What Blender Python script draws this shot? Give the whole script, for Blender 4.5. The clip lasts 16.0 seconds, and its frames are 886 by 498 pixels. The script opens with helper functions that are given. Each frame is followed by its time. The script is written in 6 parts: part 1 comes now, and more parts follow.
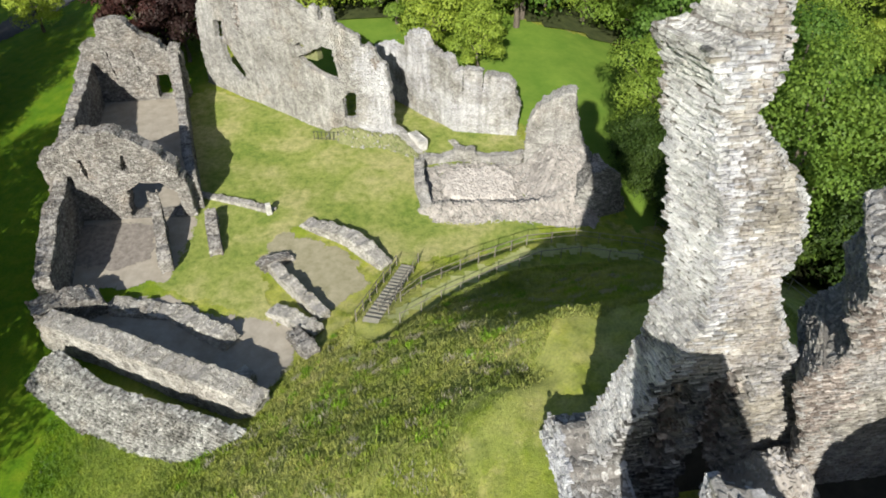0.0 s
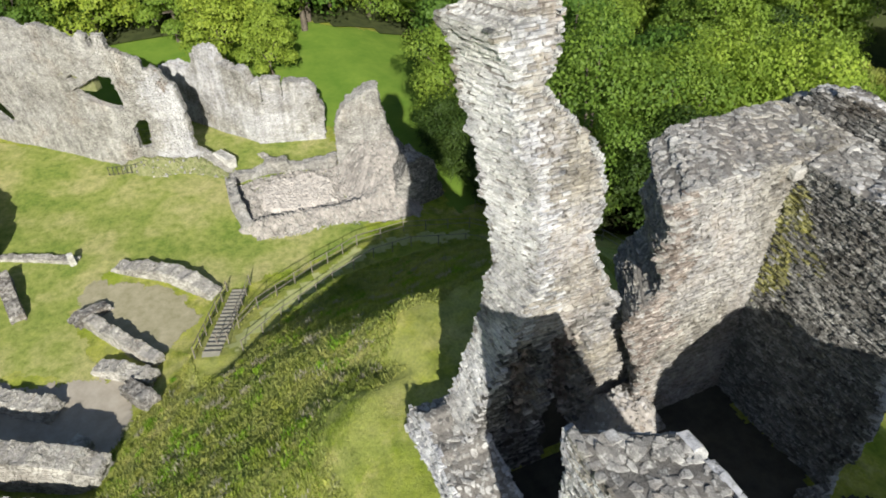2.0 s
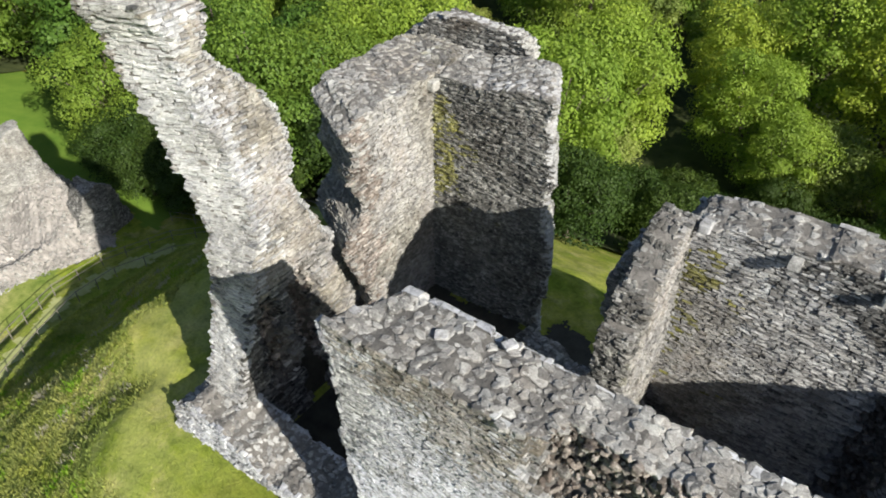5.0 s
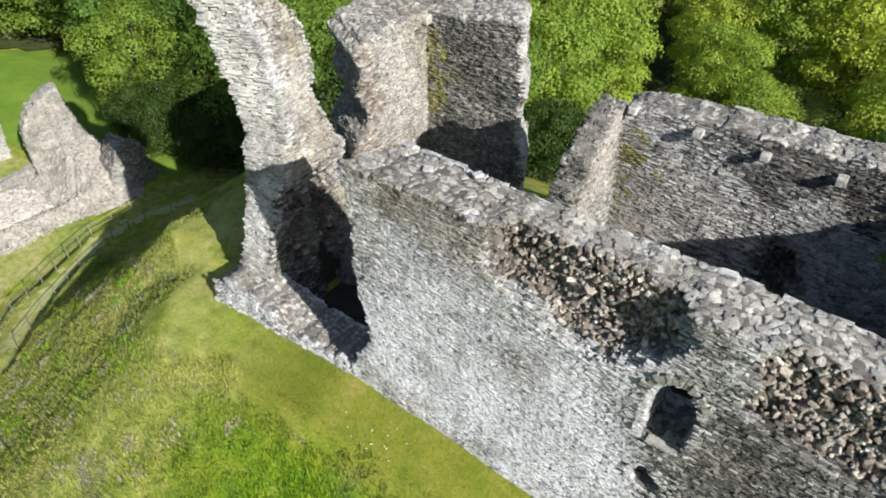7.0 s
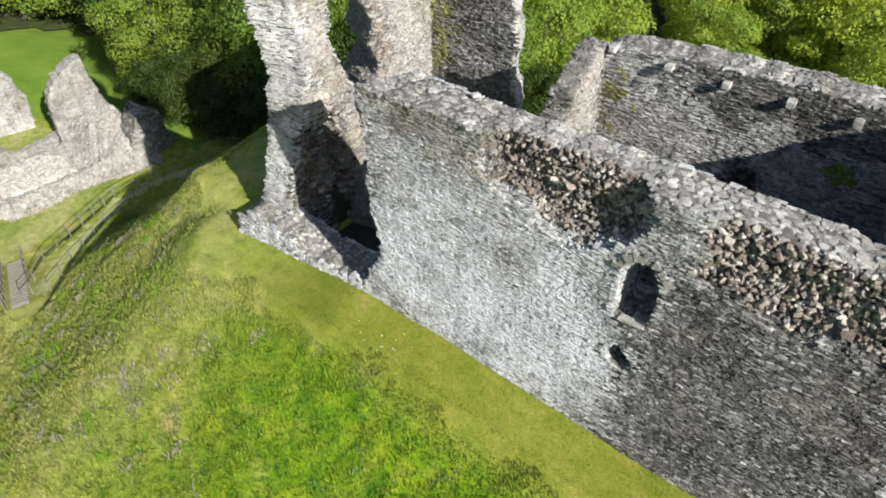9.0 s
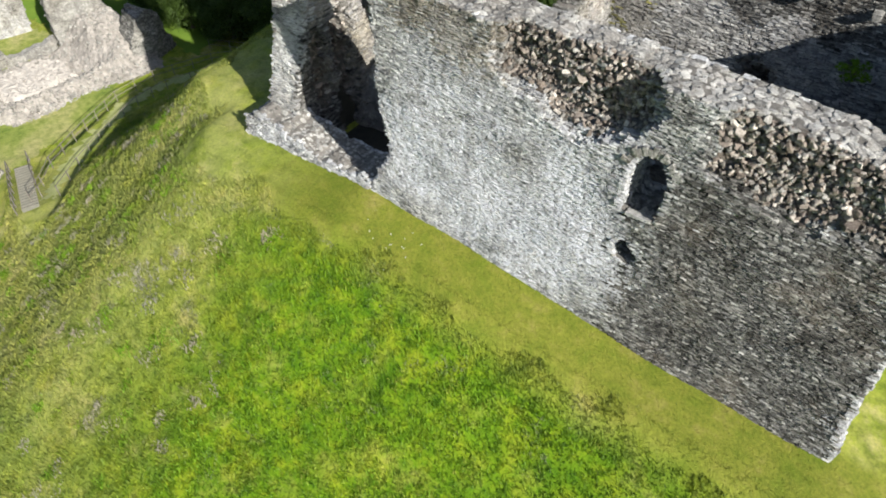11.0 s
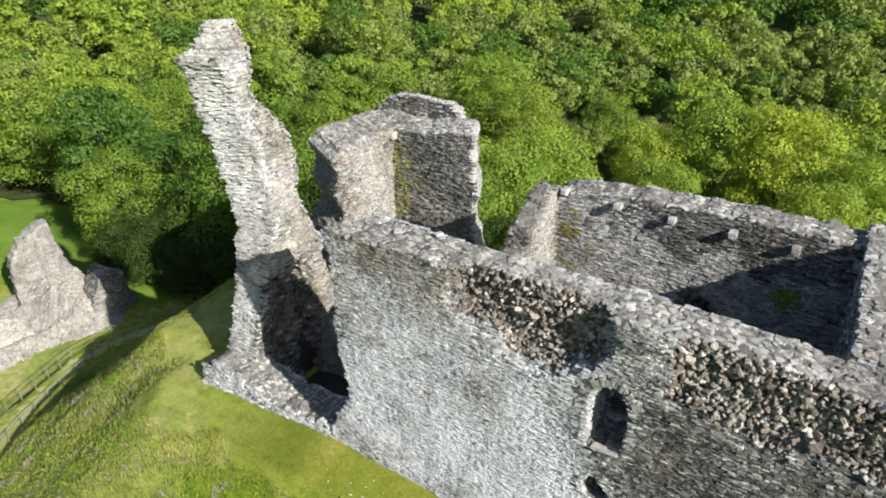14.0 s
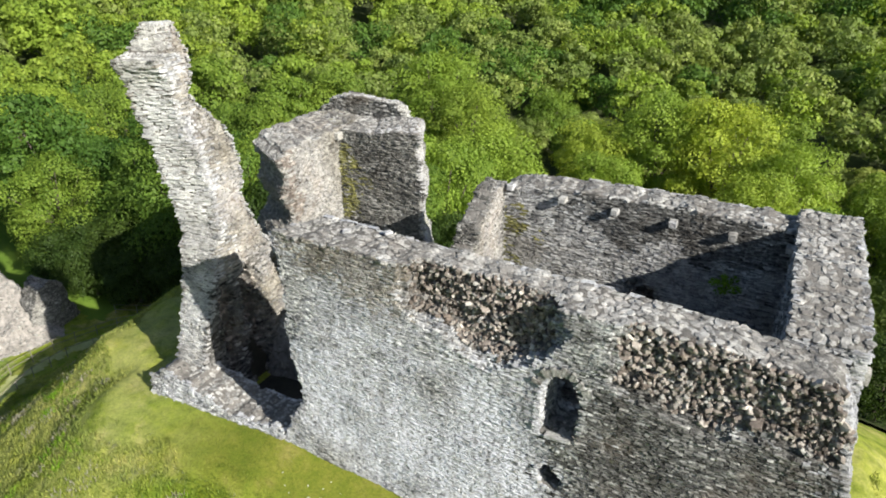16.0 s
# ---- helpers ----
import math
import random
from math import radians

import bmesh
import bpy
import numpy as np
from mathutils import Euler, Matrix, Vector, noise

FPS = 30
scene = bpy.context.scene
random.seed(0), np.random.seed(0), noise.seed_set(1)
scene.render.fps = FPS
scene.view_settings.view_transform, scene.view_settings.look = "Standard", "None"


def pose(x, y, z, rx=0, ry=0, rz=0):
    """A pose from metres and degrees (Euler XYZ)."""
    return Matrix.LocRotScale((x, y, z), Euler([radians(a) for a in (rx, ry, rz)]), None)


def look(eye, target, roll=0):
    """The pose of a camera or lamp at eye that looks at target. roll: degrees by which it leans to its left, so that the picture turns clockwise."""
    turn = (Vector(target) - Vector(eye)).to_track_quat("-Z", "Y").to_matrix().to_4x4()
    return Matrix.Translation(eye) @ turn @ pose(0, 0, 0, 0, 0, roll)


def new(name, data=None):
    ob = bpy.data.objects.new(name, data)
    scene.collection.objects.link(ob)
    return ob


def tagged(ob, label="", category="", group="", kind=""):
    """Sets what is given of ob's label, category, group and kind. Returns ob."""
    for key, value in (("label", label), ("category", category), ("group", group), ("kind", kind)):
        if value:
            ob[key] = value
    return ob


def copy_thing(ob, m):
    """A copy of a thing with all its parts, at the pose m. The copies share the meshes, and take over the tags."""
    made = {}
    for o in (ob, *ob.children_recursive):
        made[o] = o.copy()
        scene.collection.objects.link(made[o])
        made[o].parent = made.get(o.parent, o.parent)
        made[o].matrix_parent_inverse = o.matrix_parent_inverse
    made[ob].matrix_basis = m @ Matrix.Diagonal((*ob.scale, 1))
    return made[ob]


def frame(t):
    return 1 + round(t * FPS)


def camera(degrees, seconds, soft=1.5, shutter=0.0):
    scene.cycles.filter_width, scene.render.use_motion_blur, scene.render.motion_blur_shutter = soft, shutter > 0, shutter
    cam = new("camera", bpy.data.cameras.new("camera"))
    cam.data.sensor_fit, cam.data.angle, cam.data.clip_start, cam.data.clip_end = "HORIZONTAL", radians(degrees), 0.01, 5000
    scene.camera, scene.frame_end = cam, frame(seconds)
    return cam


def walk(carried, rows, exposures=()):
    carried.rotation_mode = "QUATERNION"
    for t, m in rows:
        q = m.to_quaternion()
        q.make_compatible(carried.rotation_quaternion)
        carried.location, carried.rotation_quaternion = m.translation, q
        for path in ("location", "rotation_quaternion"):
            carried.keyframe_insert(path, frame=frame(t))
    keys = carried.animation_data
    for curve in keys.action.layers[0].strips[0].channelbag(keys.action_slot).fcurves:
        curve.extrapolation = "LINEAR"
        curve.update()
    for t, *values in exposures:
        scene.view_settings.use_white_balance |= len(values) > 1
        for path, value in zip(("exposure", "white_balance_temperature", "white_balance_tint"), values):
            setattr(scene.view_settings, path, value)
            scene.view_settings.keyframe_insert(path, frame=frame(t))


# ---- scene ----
cam = camera(64.56, 16.0, soft=1.85)

# seconds, eye x, y, z, heading, pitch, roll (degrees)
PATH = [
    (0.0, -0.016, -0.346, 23.856, 172.37, -39.12, 0.22),
    (0.3, -0.026, -0.326, 23.848, 174.68, -39.12, 0.23),
    (0.5, -0.033, -0.312, 23.843, 174.26, -39.13, 0.24),
    (1.0, -0.085, -0.278, 23.861, 163.89, -39.12, 0.29),
    (1.5, -0.108, -0.261, 23.863, 159.31, -39.13, 0.30),
    (2.0, -0.125, -0.234, 23.836, 154.85, -39.13, 0.27),
    (2.5, -0.058, -0.167, 23.794, 145.90, -39.13, 0.33),
    (3.0, 0.085, -0.129, 23.748, 128.53, -39.16, 0.31),
    (3.2, 0.140, -0.117, 23.729, 125.36, -39.16, 0.31),
    (3.4, 0.140, -0.117, 23.729, 124.90, -39.05, 0.30),
    (3.9, 0.324, -0.296, 23.745, 125.10, -39.07, 0.29),
    (4.4, 0.951, -0.905, 23.800, 125.20, -39.14, 0.28),
    (4.9, 2.131, -2.051, 23.904, 125.20, -39.27, 0.26),
    (5.5, 3.827, -3.698, 24.053, 125.37, -39.18, 0.25),
    (6.0, 5.417, -5.695, 24.101, 125.38, -39.17, 0.23),
    (6.5, 6.867, -7.668, 24.158, 125.40, -39.16, 0.25),
    (7.0, 7.377, -8.407, 24.208, 125.41, -39.15, 0.25),
    (7.5, 7.714, -8.840, 24.228, 125.43, -39.14, 0.25),
    (8.0, 8.454, -9.735, 24.210, 125.43, -39.14, 0.27),
    (8.5, 9.492, -11.046, 24.230, 125.44, -39.14, 0.29),
    (8.7, 9.966, -11.697, 24.226, 125.45, -39.14, 0.30),
    (9.1, 10.304, -12.624, 23.867, 125.68, -39.42, 0.30),
    (9.6, 10.473, -13.087, 23.687, 125.80, -39.42, 0.30),
    (10.2, 10.511, -13.192, 23.646, 125.83, -39.42, 0.30),
    (10.6, 10.511, -13.192, 23.646, 125.83, -39.60, 0.31),
    (10.8, 10.511, -13.192, 23.646, 125.67, -41.44, 0.31),
    (11.0, 10.503, -13.193, 23.620, 125.91, -46.26, 0.26),
    (11.5, 10.506, -13.160, 23.575, 126.18, -51.78, 0.32),
    (12.0, 10.525, -13.158, 23.546, 126.22, -49.62, 0.33),
    (12.5, 10.576, -13.212, 23.545, 126.38, -39.74, 0.29),
    (13.0, 10.613, -13.276, 23.521, 126.43, -30.22, 0.21),
    (13.5, 10.662, -13.326, 23.503, 126.46, -26.43, 0.21),
    (14.0, 10.735, -13.365, 23.534, 122.17, -26.40, 0.23),
    (14.5, 10.796, -13.422, 23.539, 118.91, -26.41, 0.24),
    (15.0, 10.830, -13.479, 23.547, 118.91, -26.42, 0.25),
    (15.5, 10.847, -13.518, 23.569, 117.88, -26.42, 0.25),
    (16.0, 10.851, -13.541, 23.556, 117.59, -26.44, 0.28),
]


def aimed(x, y, z, heading, pitch, roll):
    h, p = radians(heading), radians(pitch)
    way = Vector((math.cos(p) * math.cos(h), math.cos(p) * math.sin(h), math.sin(p)))
    return look(Vector((x, y, z)), Vector((x, y, z)) + way, roll)


walk(cam, [(t, aimed(*v)) for t, *v in PATH], [(0.0, 0.76), (3.0, 0.70), (5.5, 0.80), (8.5, 0.86), (16.0, 0.86)])

# ---------------------------------------------------------------- light
SUN_FROM = Vector((1.0, -0.31, 0.59)).normalized()
world = bpy.data.worlds.new("world")
scene.world = world
world.use_nodes = True
wn = world.node_tree.nodes
sky = wn.new("ShaderNodeTexSky")
sky.sky_type = "NISHITA"
sky.sun_disc = False
sky.sun_elevation = math.asin(SUN_FROM.z)
sky.sun_rotation = math.atan2(SUN_FROM.x, SUN_FROM.y)
world.node_tree.links.new(sky.outputs[0], wn["Background"].inputs[0])
wn["Background"].inputs[1].default_value = 0.062
sun_data = bpy.data.lights.new("sun", "SUN")
sun_data.energy, sun_data.angle, sun_data.color = 5.0, radians(0.5), (1.0, 0.95, 0.865)
sun = new("sun", sun_data)
sun.matrix_world = look((60, -40, 60), Vector((60, -40, 60)) - SUN_FROM)


# ---------------------------------------------------------------- materials
def material(name):
    m = bpy.data.materials.new(name)
    m.use_nodes = True
    return m, m.node_tree.nodes, m.node_tree.links, m.node_tree.nodes["Principled BSDF"]


def noise_node(n, l, scale, detail=4.0, rough=0.55, coord=None):
    t = n.new("ShaderNodeTexNoise")
    t.inputs["Scale"].default_value = scale
    t.inputs["Detail"].default_value = detail
    t.inputs["Roughness"].default_value = rough
    if coord is None:
        g = n.new("ShaderNodeNewGeometry")
        coord = g.outputs["Position"]
    l.new(coord, t.inputs["Vector"])
    return t.outputs["Fac"]


def ramp_node(n, l, fac, stops):
    r = n.new("ShaderNodeValToRGB")
    while len(r.color_ramp.elements) < len(stops):
        r.color_ramp.elements.new(0.5)
    for e, (p, c) in zip(r.color_ramp.elements, stops):
        e.position, e.color = p, (*c, 1)
    l.new(fac, r.inputs[0])
    return r.outputs[0]


def mix_node(n, l, fac, a, b, mode="MIX"):
    m = n.new("ShaderNodeMix")
    m.data_type, m.blend_type = "RGBA", mode
    for sock, v in ((m.inputs[0], fac), (m.inputs[6], a), (m.inputs[7], b)):
        if isinstance(v, (int, float)):
            sock.default_value = v
        elif isinstance(v, tuple):
            sock.default_value = (*v, 1)
        else:
            l.new(v, sock)
    return m.outputs[2]


def bump_node(n, l, bsdf, height, strength, distance):
    b = n.new("ShaderNodeBump")
    b.inputs["Strength"].default_value = strength
    b.inputs["Distance"].default_value = distance
    l.new(height, b.inputs["Height"])
    l.new(b.outputs[0], bsdf.inputs["Normal"])


def stone_material(name, tones, lichen=0.5, moss=0.3, per_object=False, brown=0.25, wash=0.0, streaks=0.0, spread=0.8):
    """Weathered masonry: every stone its own tone, lichen and moss in patches, pitted grain."""
    m, n, l, b = material(name)
    if per_object:
        rnd = n.new("ShaderNodeObjectInfo").outputs["Random"]
    else:
        rnd = n.new("ShaderNodeNewGeometry").outputs["Random Per Island"]
    mid = [sum(c[k] for c in tones) / len(tones) for k in range(3)]
    tones = [tuple(max(0.02, (v + spread * (a - v)) * w) for a, v, w in zip(c, mid, (0.985, 1.0, 0.985))) for c in tones]
    base = ramp_node(n, l, rnd, [(i / (len(tones) - 1), c) for i, c in enumerate(tones)])
    speck = noise_node(n, l, 26.0, 3.0, 0.7)
    base = mix_node(n, l, 0.75, base, ramp_node(n, l, speck, [(0.32, (0.55, 0.54, 0.53)), (0.5, (1.0, 1.0, 1.0)), (0.7, (1.25, 1.25, 1.24))]), "MULTIPLY")
    grain = noise_node(n, l, 9.0, 6.0, 0.7)
    base = mix_node(n, l, 0.55, base, ramp_node(n, l, grain, [(0.25, (0.42, 0.41, 0.40)), (0.75, (1.0, 1.0, 1.0))]), "MULTIPLY")
    big = noise_node(n, l, 0.45, 5.0, 0.6)
    base = mix_node(n, l, ramp_node(n, l, big, [(0.53, (0, 0, 0)), (0.68, (brown,) * 3)]), base, (0.24, 0.19, 0.14))
    blotch = noise_node(n, l, 1.3, 8.0, 0.7)
    base = mix_node(n, l, 0.8, base, ramp_node(n, l, blotch, [(0.34, (0.46, 0.45, 0.44)), (0.5, (0.97, 0.97, 0.97)), (0.66, (1.35, 1.35, 1.33))]), "MULTIPLY")
    stain = noise_node(n, l, 0.33, 6.0, 0.68)
    base = mix_node(n, l, 0.8, base, ramp_node(n, l, stain, [(0.36, (0.62, 0.60, 0.58)), (0.5, (1.0, 1.0, 1.0)), (0.62, (1.22, 1.22, 1.23))]), "MULTIPLY")
    spots = noise_node(n, l, 4.6, 7.0, 0.75)
    base = mix_node(n, l, ramp_node(n, l, spots, [(0.55, (0, 0, 0)), (0.61, (lichen,) * 3)]), base, (0.64, 0.635, 0.60))
    crust = noise_node(n, l, 2.1, 8.0, 0.78)
    base = mix_node(n, l, ramp_node(n, l, crust, [(0.56, (0, 0, 0)), (0.62, (0.8 * lichen,) * 3)]), base, (0.50, 0.51, 0.46))
    if wash:
        lime = noise_node(n, l, 0.22, 6.0, 0.62)
        base = mix_node(n, l, ramp_node(n, l, lime, [(0.40, (0, 0, 0)), (0.56, (1, 1, 1))]), base, mix_node(n, l, ramp_node(n, l, noise_node(n, l, 4.5, 6.0, 0.75), [(0.36, (0, 0, 0)), (0.53, (wash,) * 3)]), base, (0.68, 0.70, 0.755)))
    if streaks:
        squeeze = n.new("ShaderNodeVectorMath")
        squeeze.operation = "MULTIPLY"
        squeeze.inputs[1].default_value = (1.0, 1.0, 0.09)
        l.new(n.new("ShaderNodeNewGeometry").outputs["Position"], squeeze.inputs[0])
        run = noise_node(n, l, 2.2, 5.0, 0.65, squeeze.outputs[0])
        base = mix_node(n, l, streaks, base, ramp_node(n, l, run, [(0.34, (0.5, 0.49, 0.47)), (0.62, (1.15, 1.15, 1.15))]), "MULTIPLY")
    green = noise_node(n, l, 0.8, 6.0, 0.65)
    base = mix_node(n, l, ramp_node(n, l, green, [(0.66, (0, 0, 0)), (0.74, (moss,) * 3)]), base, (0.20, 0.20, 0.05))
    l.new(base, b.inputs["Base Color"])
    b.inputs["Roughness"].default_value = 0.92
    b.inputs["Specular IOR Level"].default_value = 0.2
    bump_node(n, l, b, noise_node(n, l, 8.0, 8.0, 0.8), 0.9, 0.06)
    return m


GREYS = [(0.068, 0.07, 0.072), (0.235, 0.239, 0.243), (0.415, 0.42, 0.424), (0.137, 0.14, 0.142), (0.515, 0.52, 0.523), (0.295, 0.299, 0.301), (0.62, 0.624, 0.625)]
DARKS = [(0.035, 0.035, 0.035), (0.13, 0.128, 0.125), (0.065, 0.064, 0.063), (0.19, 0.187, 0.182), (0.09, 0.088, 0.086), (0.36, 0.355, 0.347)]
DARK_SHADED = [(0.035, 0.035, 0.034), (0.085, 0.083, 0.078), (0.055, 0.054, 0.052), (0.12, 0.117, 0.11), (0.07, 0.068, 0.065), (0.20, 0.196, 0.188)]
WARMS = [(0.13, 0.126, 0.121), (0.33, 0.321, 0.308), (0.48, 0.472, 0.458), (0.22, 0.211, 0.201), (0.60, 0.596, 0.584), (0.33, 0.309, 0.284)]
BROWNS = [(0.07, 0.062, 0.056), (0.21, 0.185, 0.167), (0.12, 0.105, 0.096), (0.36, 0.335, 0.31), (0.16, 0.14, 0.127), (0.54, 0.52, 0.49)]
RANGE = [(0.148, 0.139, 0.129), (0.203, 0.191, 0.178), (0.172, 0.161, 0.148), (0.257, 0.245, 0.228), (0.187, 0.173, 0.158), (0.296, 0.285, 0.265)]
PALES = [(0.26, 0.25, 0.23), (0.40, 0.385, 0.35), (0.34, 0.325, 0.295), (0.48, 0.465, 0.43), (0.30, 0.285, 0.26)]
stone_grey = stone_material("grey_rubble_stone", [tuple(min(0.75, 1.22 * v) for v in c) for c in GREYS], wash=0.55, brown=0.16, streaks=0.4, spread=1.15)
stone_lime = stone_material("limewashed_stone", [tuple(min(0.78, 1.2 * v) for v in c) for c in GREYS], wash=0.95, brown=0.05, streaks=0.4, spread=1.15)
stone_dark = stone_material("dark_slaty_and_shaded_stone", [tuple(1.35 * v for v in c) for c in DARKS], lichen=0.3, spread=1.2)
stone_warm = stone_material("warm_rubble_stone", [(0.77 * r, 0.745 * g, 0.685 * b) for r, g, b in WARMS], lichen=0.4, brown=0.45, wash=0.2)
stone_turret = stone_material("cream_and_brown_turret_stone", [(0.74 * r, 0.69 * g, 0.60 * b) for r, g, b in WARMS], lichen=0.3, brown=0.7, wash=0.3, spread=1.0)
stone_core = stone_material("brown_core_rubble", [(0.44, 0.43, 0.42)] + [(1.28 * r, 1.22 * g, 1.2 * b) for r, g, b in BROWNS], lichen=0.35, brown=0.35, spread=1.0)
stone_pale = stone_material("pale_bailey_stone", PALES, spread=1.4, moss=0.4)
stone_light = stone_material("pale_lichened_stone", [(0.20, 0.195, 0.186), (0.40, 0.393, 0.38), (0.54, 0.532, 0.515), (0.31, 0.302, 0.29), (0.62, 0.612, 0.595)], wash=0.35)
stone_speckled = stone_material("speckled_outer_stone", [(0.09, 0.092, 0.086), (0.36, 0.362, 0.34), (0.19, 0.19, 0.176), (0.50, 0.50, 0.475), (0.27, 0.268, 0.25)], moss=0.5, brown=0.3, spread=1.1)
stone_chalk = stone_material("whitened_turret_stone", [(0.28, 0.278, 0.27), (0.58, 0.575, 0.56), (0.40, 0.397, 0.385), (0.70, 0.695, 0.68), (0.48, 0.476, 0.46)], wash=0.3, brown=0.2, spread=1.0)
stone_moss = stone_material("mossy_stone", [(0.13, 0.13, 0.07), (0.32, 0.31, 0.10), (0.24, 0.235, 0.13), (0.40, 0.38, 0.10), (0.29, 0.285, 0.19)], lichen=0.2, moss=0.95)
HALLS = [(0.27, 0.265, 0.255), (0.35, 0.344, 0.332), (0.315, 0.31, 0.299), (0.40, 0.393, 0.38), (0.29, 0.284, 0.274)]
INNERS = [(0.07, 0.07, 0.07), (0.23, 0.226, 0.22), (0.36, 0.354, 0.345), (0.13, 0.128, 0.124), (0.48, 0.474, 0.464), (0.21, 0.205, 0.198)]
stone_inner = stone_material("shaded_inner_stone", [tuple(min(0.7, 1.7 * v) for v in c) for c in INNERS], lichen=0.45, moss=0.4, wash=0.25, streaks=0.5, spread=1.15)
# dark slate of the corner; also paints shade on the cross stub and gate tower
stone_dark_shaded = stone_material("dark_and_shaded_stone", [tuple(2.5 * v for v in c) for c in DARK_SHADED], lichen=0.5, spread=0.9, moss=0.35, brown=0.1)
stone_hall = stone_material("pale_weathered_hall_stone", [(0.93 * r, 0.92 * g, 0.88 * b) for r, g, b in HALLS], spread=1.6, lichen=0.4, moss=0.6, brown=0.35, wash=0.1, streaks=0.45)
stone_bright = stone_material("whitish_streaked_stone", [(0.84 * r, 0.85 * g, 0.87 * b) for r, g, b in PALES], spread=1.2, moss=0.25, wash=0.45, streaks=0.6)
stone_range = stone_material("brown_grey_bailey_stone", RANGE, spread=1.7, moss=0.3)
stone_slab = stone_material("weathered_top_slab", [(0.13, 0.128, 0.128), (0.36, 0.354, 0.347), (0.24, 0.235, 0.233), (0.58, 0.575, 0.562), (0.34, 0.32, 0.304)], per_object=True, lichen=0.5, spread=0.85)
stone_slab_joined = stone_material("weathered_top_stone", [(0.13, 0.128, 0.128), (0.36, 0.354, 0.347), (0.24, 0.235, 0.233), (0.58, 0.575, 0.562), (0.34, 0.32, 0.304)], lichen=0.5, spread=0.85)
stone_white = stone_material("white_quartz_stone", [(0.46, 0.45, 0.43), (0.56, 0.55, 0.52)], lichen=0.1, moss=0.1, brown=0.1)


def core_material(name, tone):
    m, n, l, b = material(name)
    f = noise_node(n, l, 3.0, 7.0, 0.7)
    l.new(ramp_node(n, l, f, [(0.3, tuple(0.45 * c for c in tone)), (0.7, tone)]), b.inputs["Base Color"])
    b.inputs["Roughness"].default_value = 0.95
    b.inputs["Specular IOR Level"].default_value = 0.1
    bump_node(n, l, b, noise_node(n, l, 8.0, 6.0, 0.7), 1.0, 0.08)
    return m


mortar = core_material("old_lime_mortar", (0.26, 0.247, 0.227))
mortar_pale = core_material("pale_washed_mortar", (0.40, 0.385, 0.36))
mortar_dark = core_material("dirty_mortar", (0.19, 0.182, 0.17))


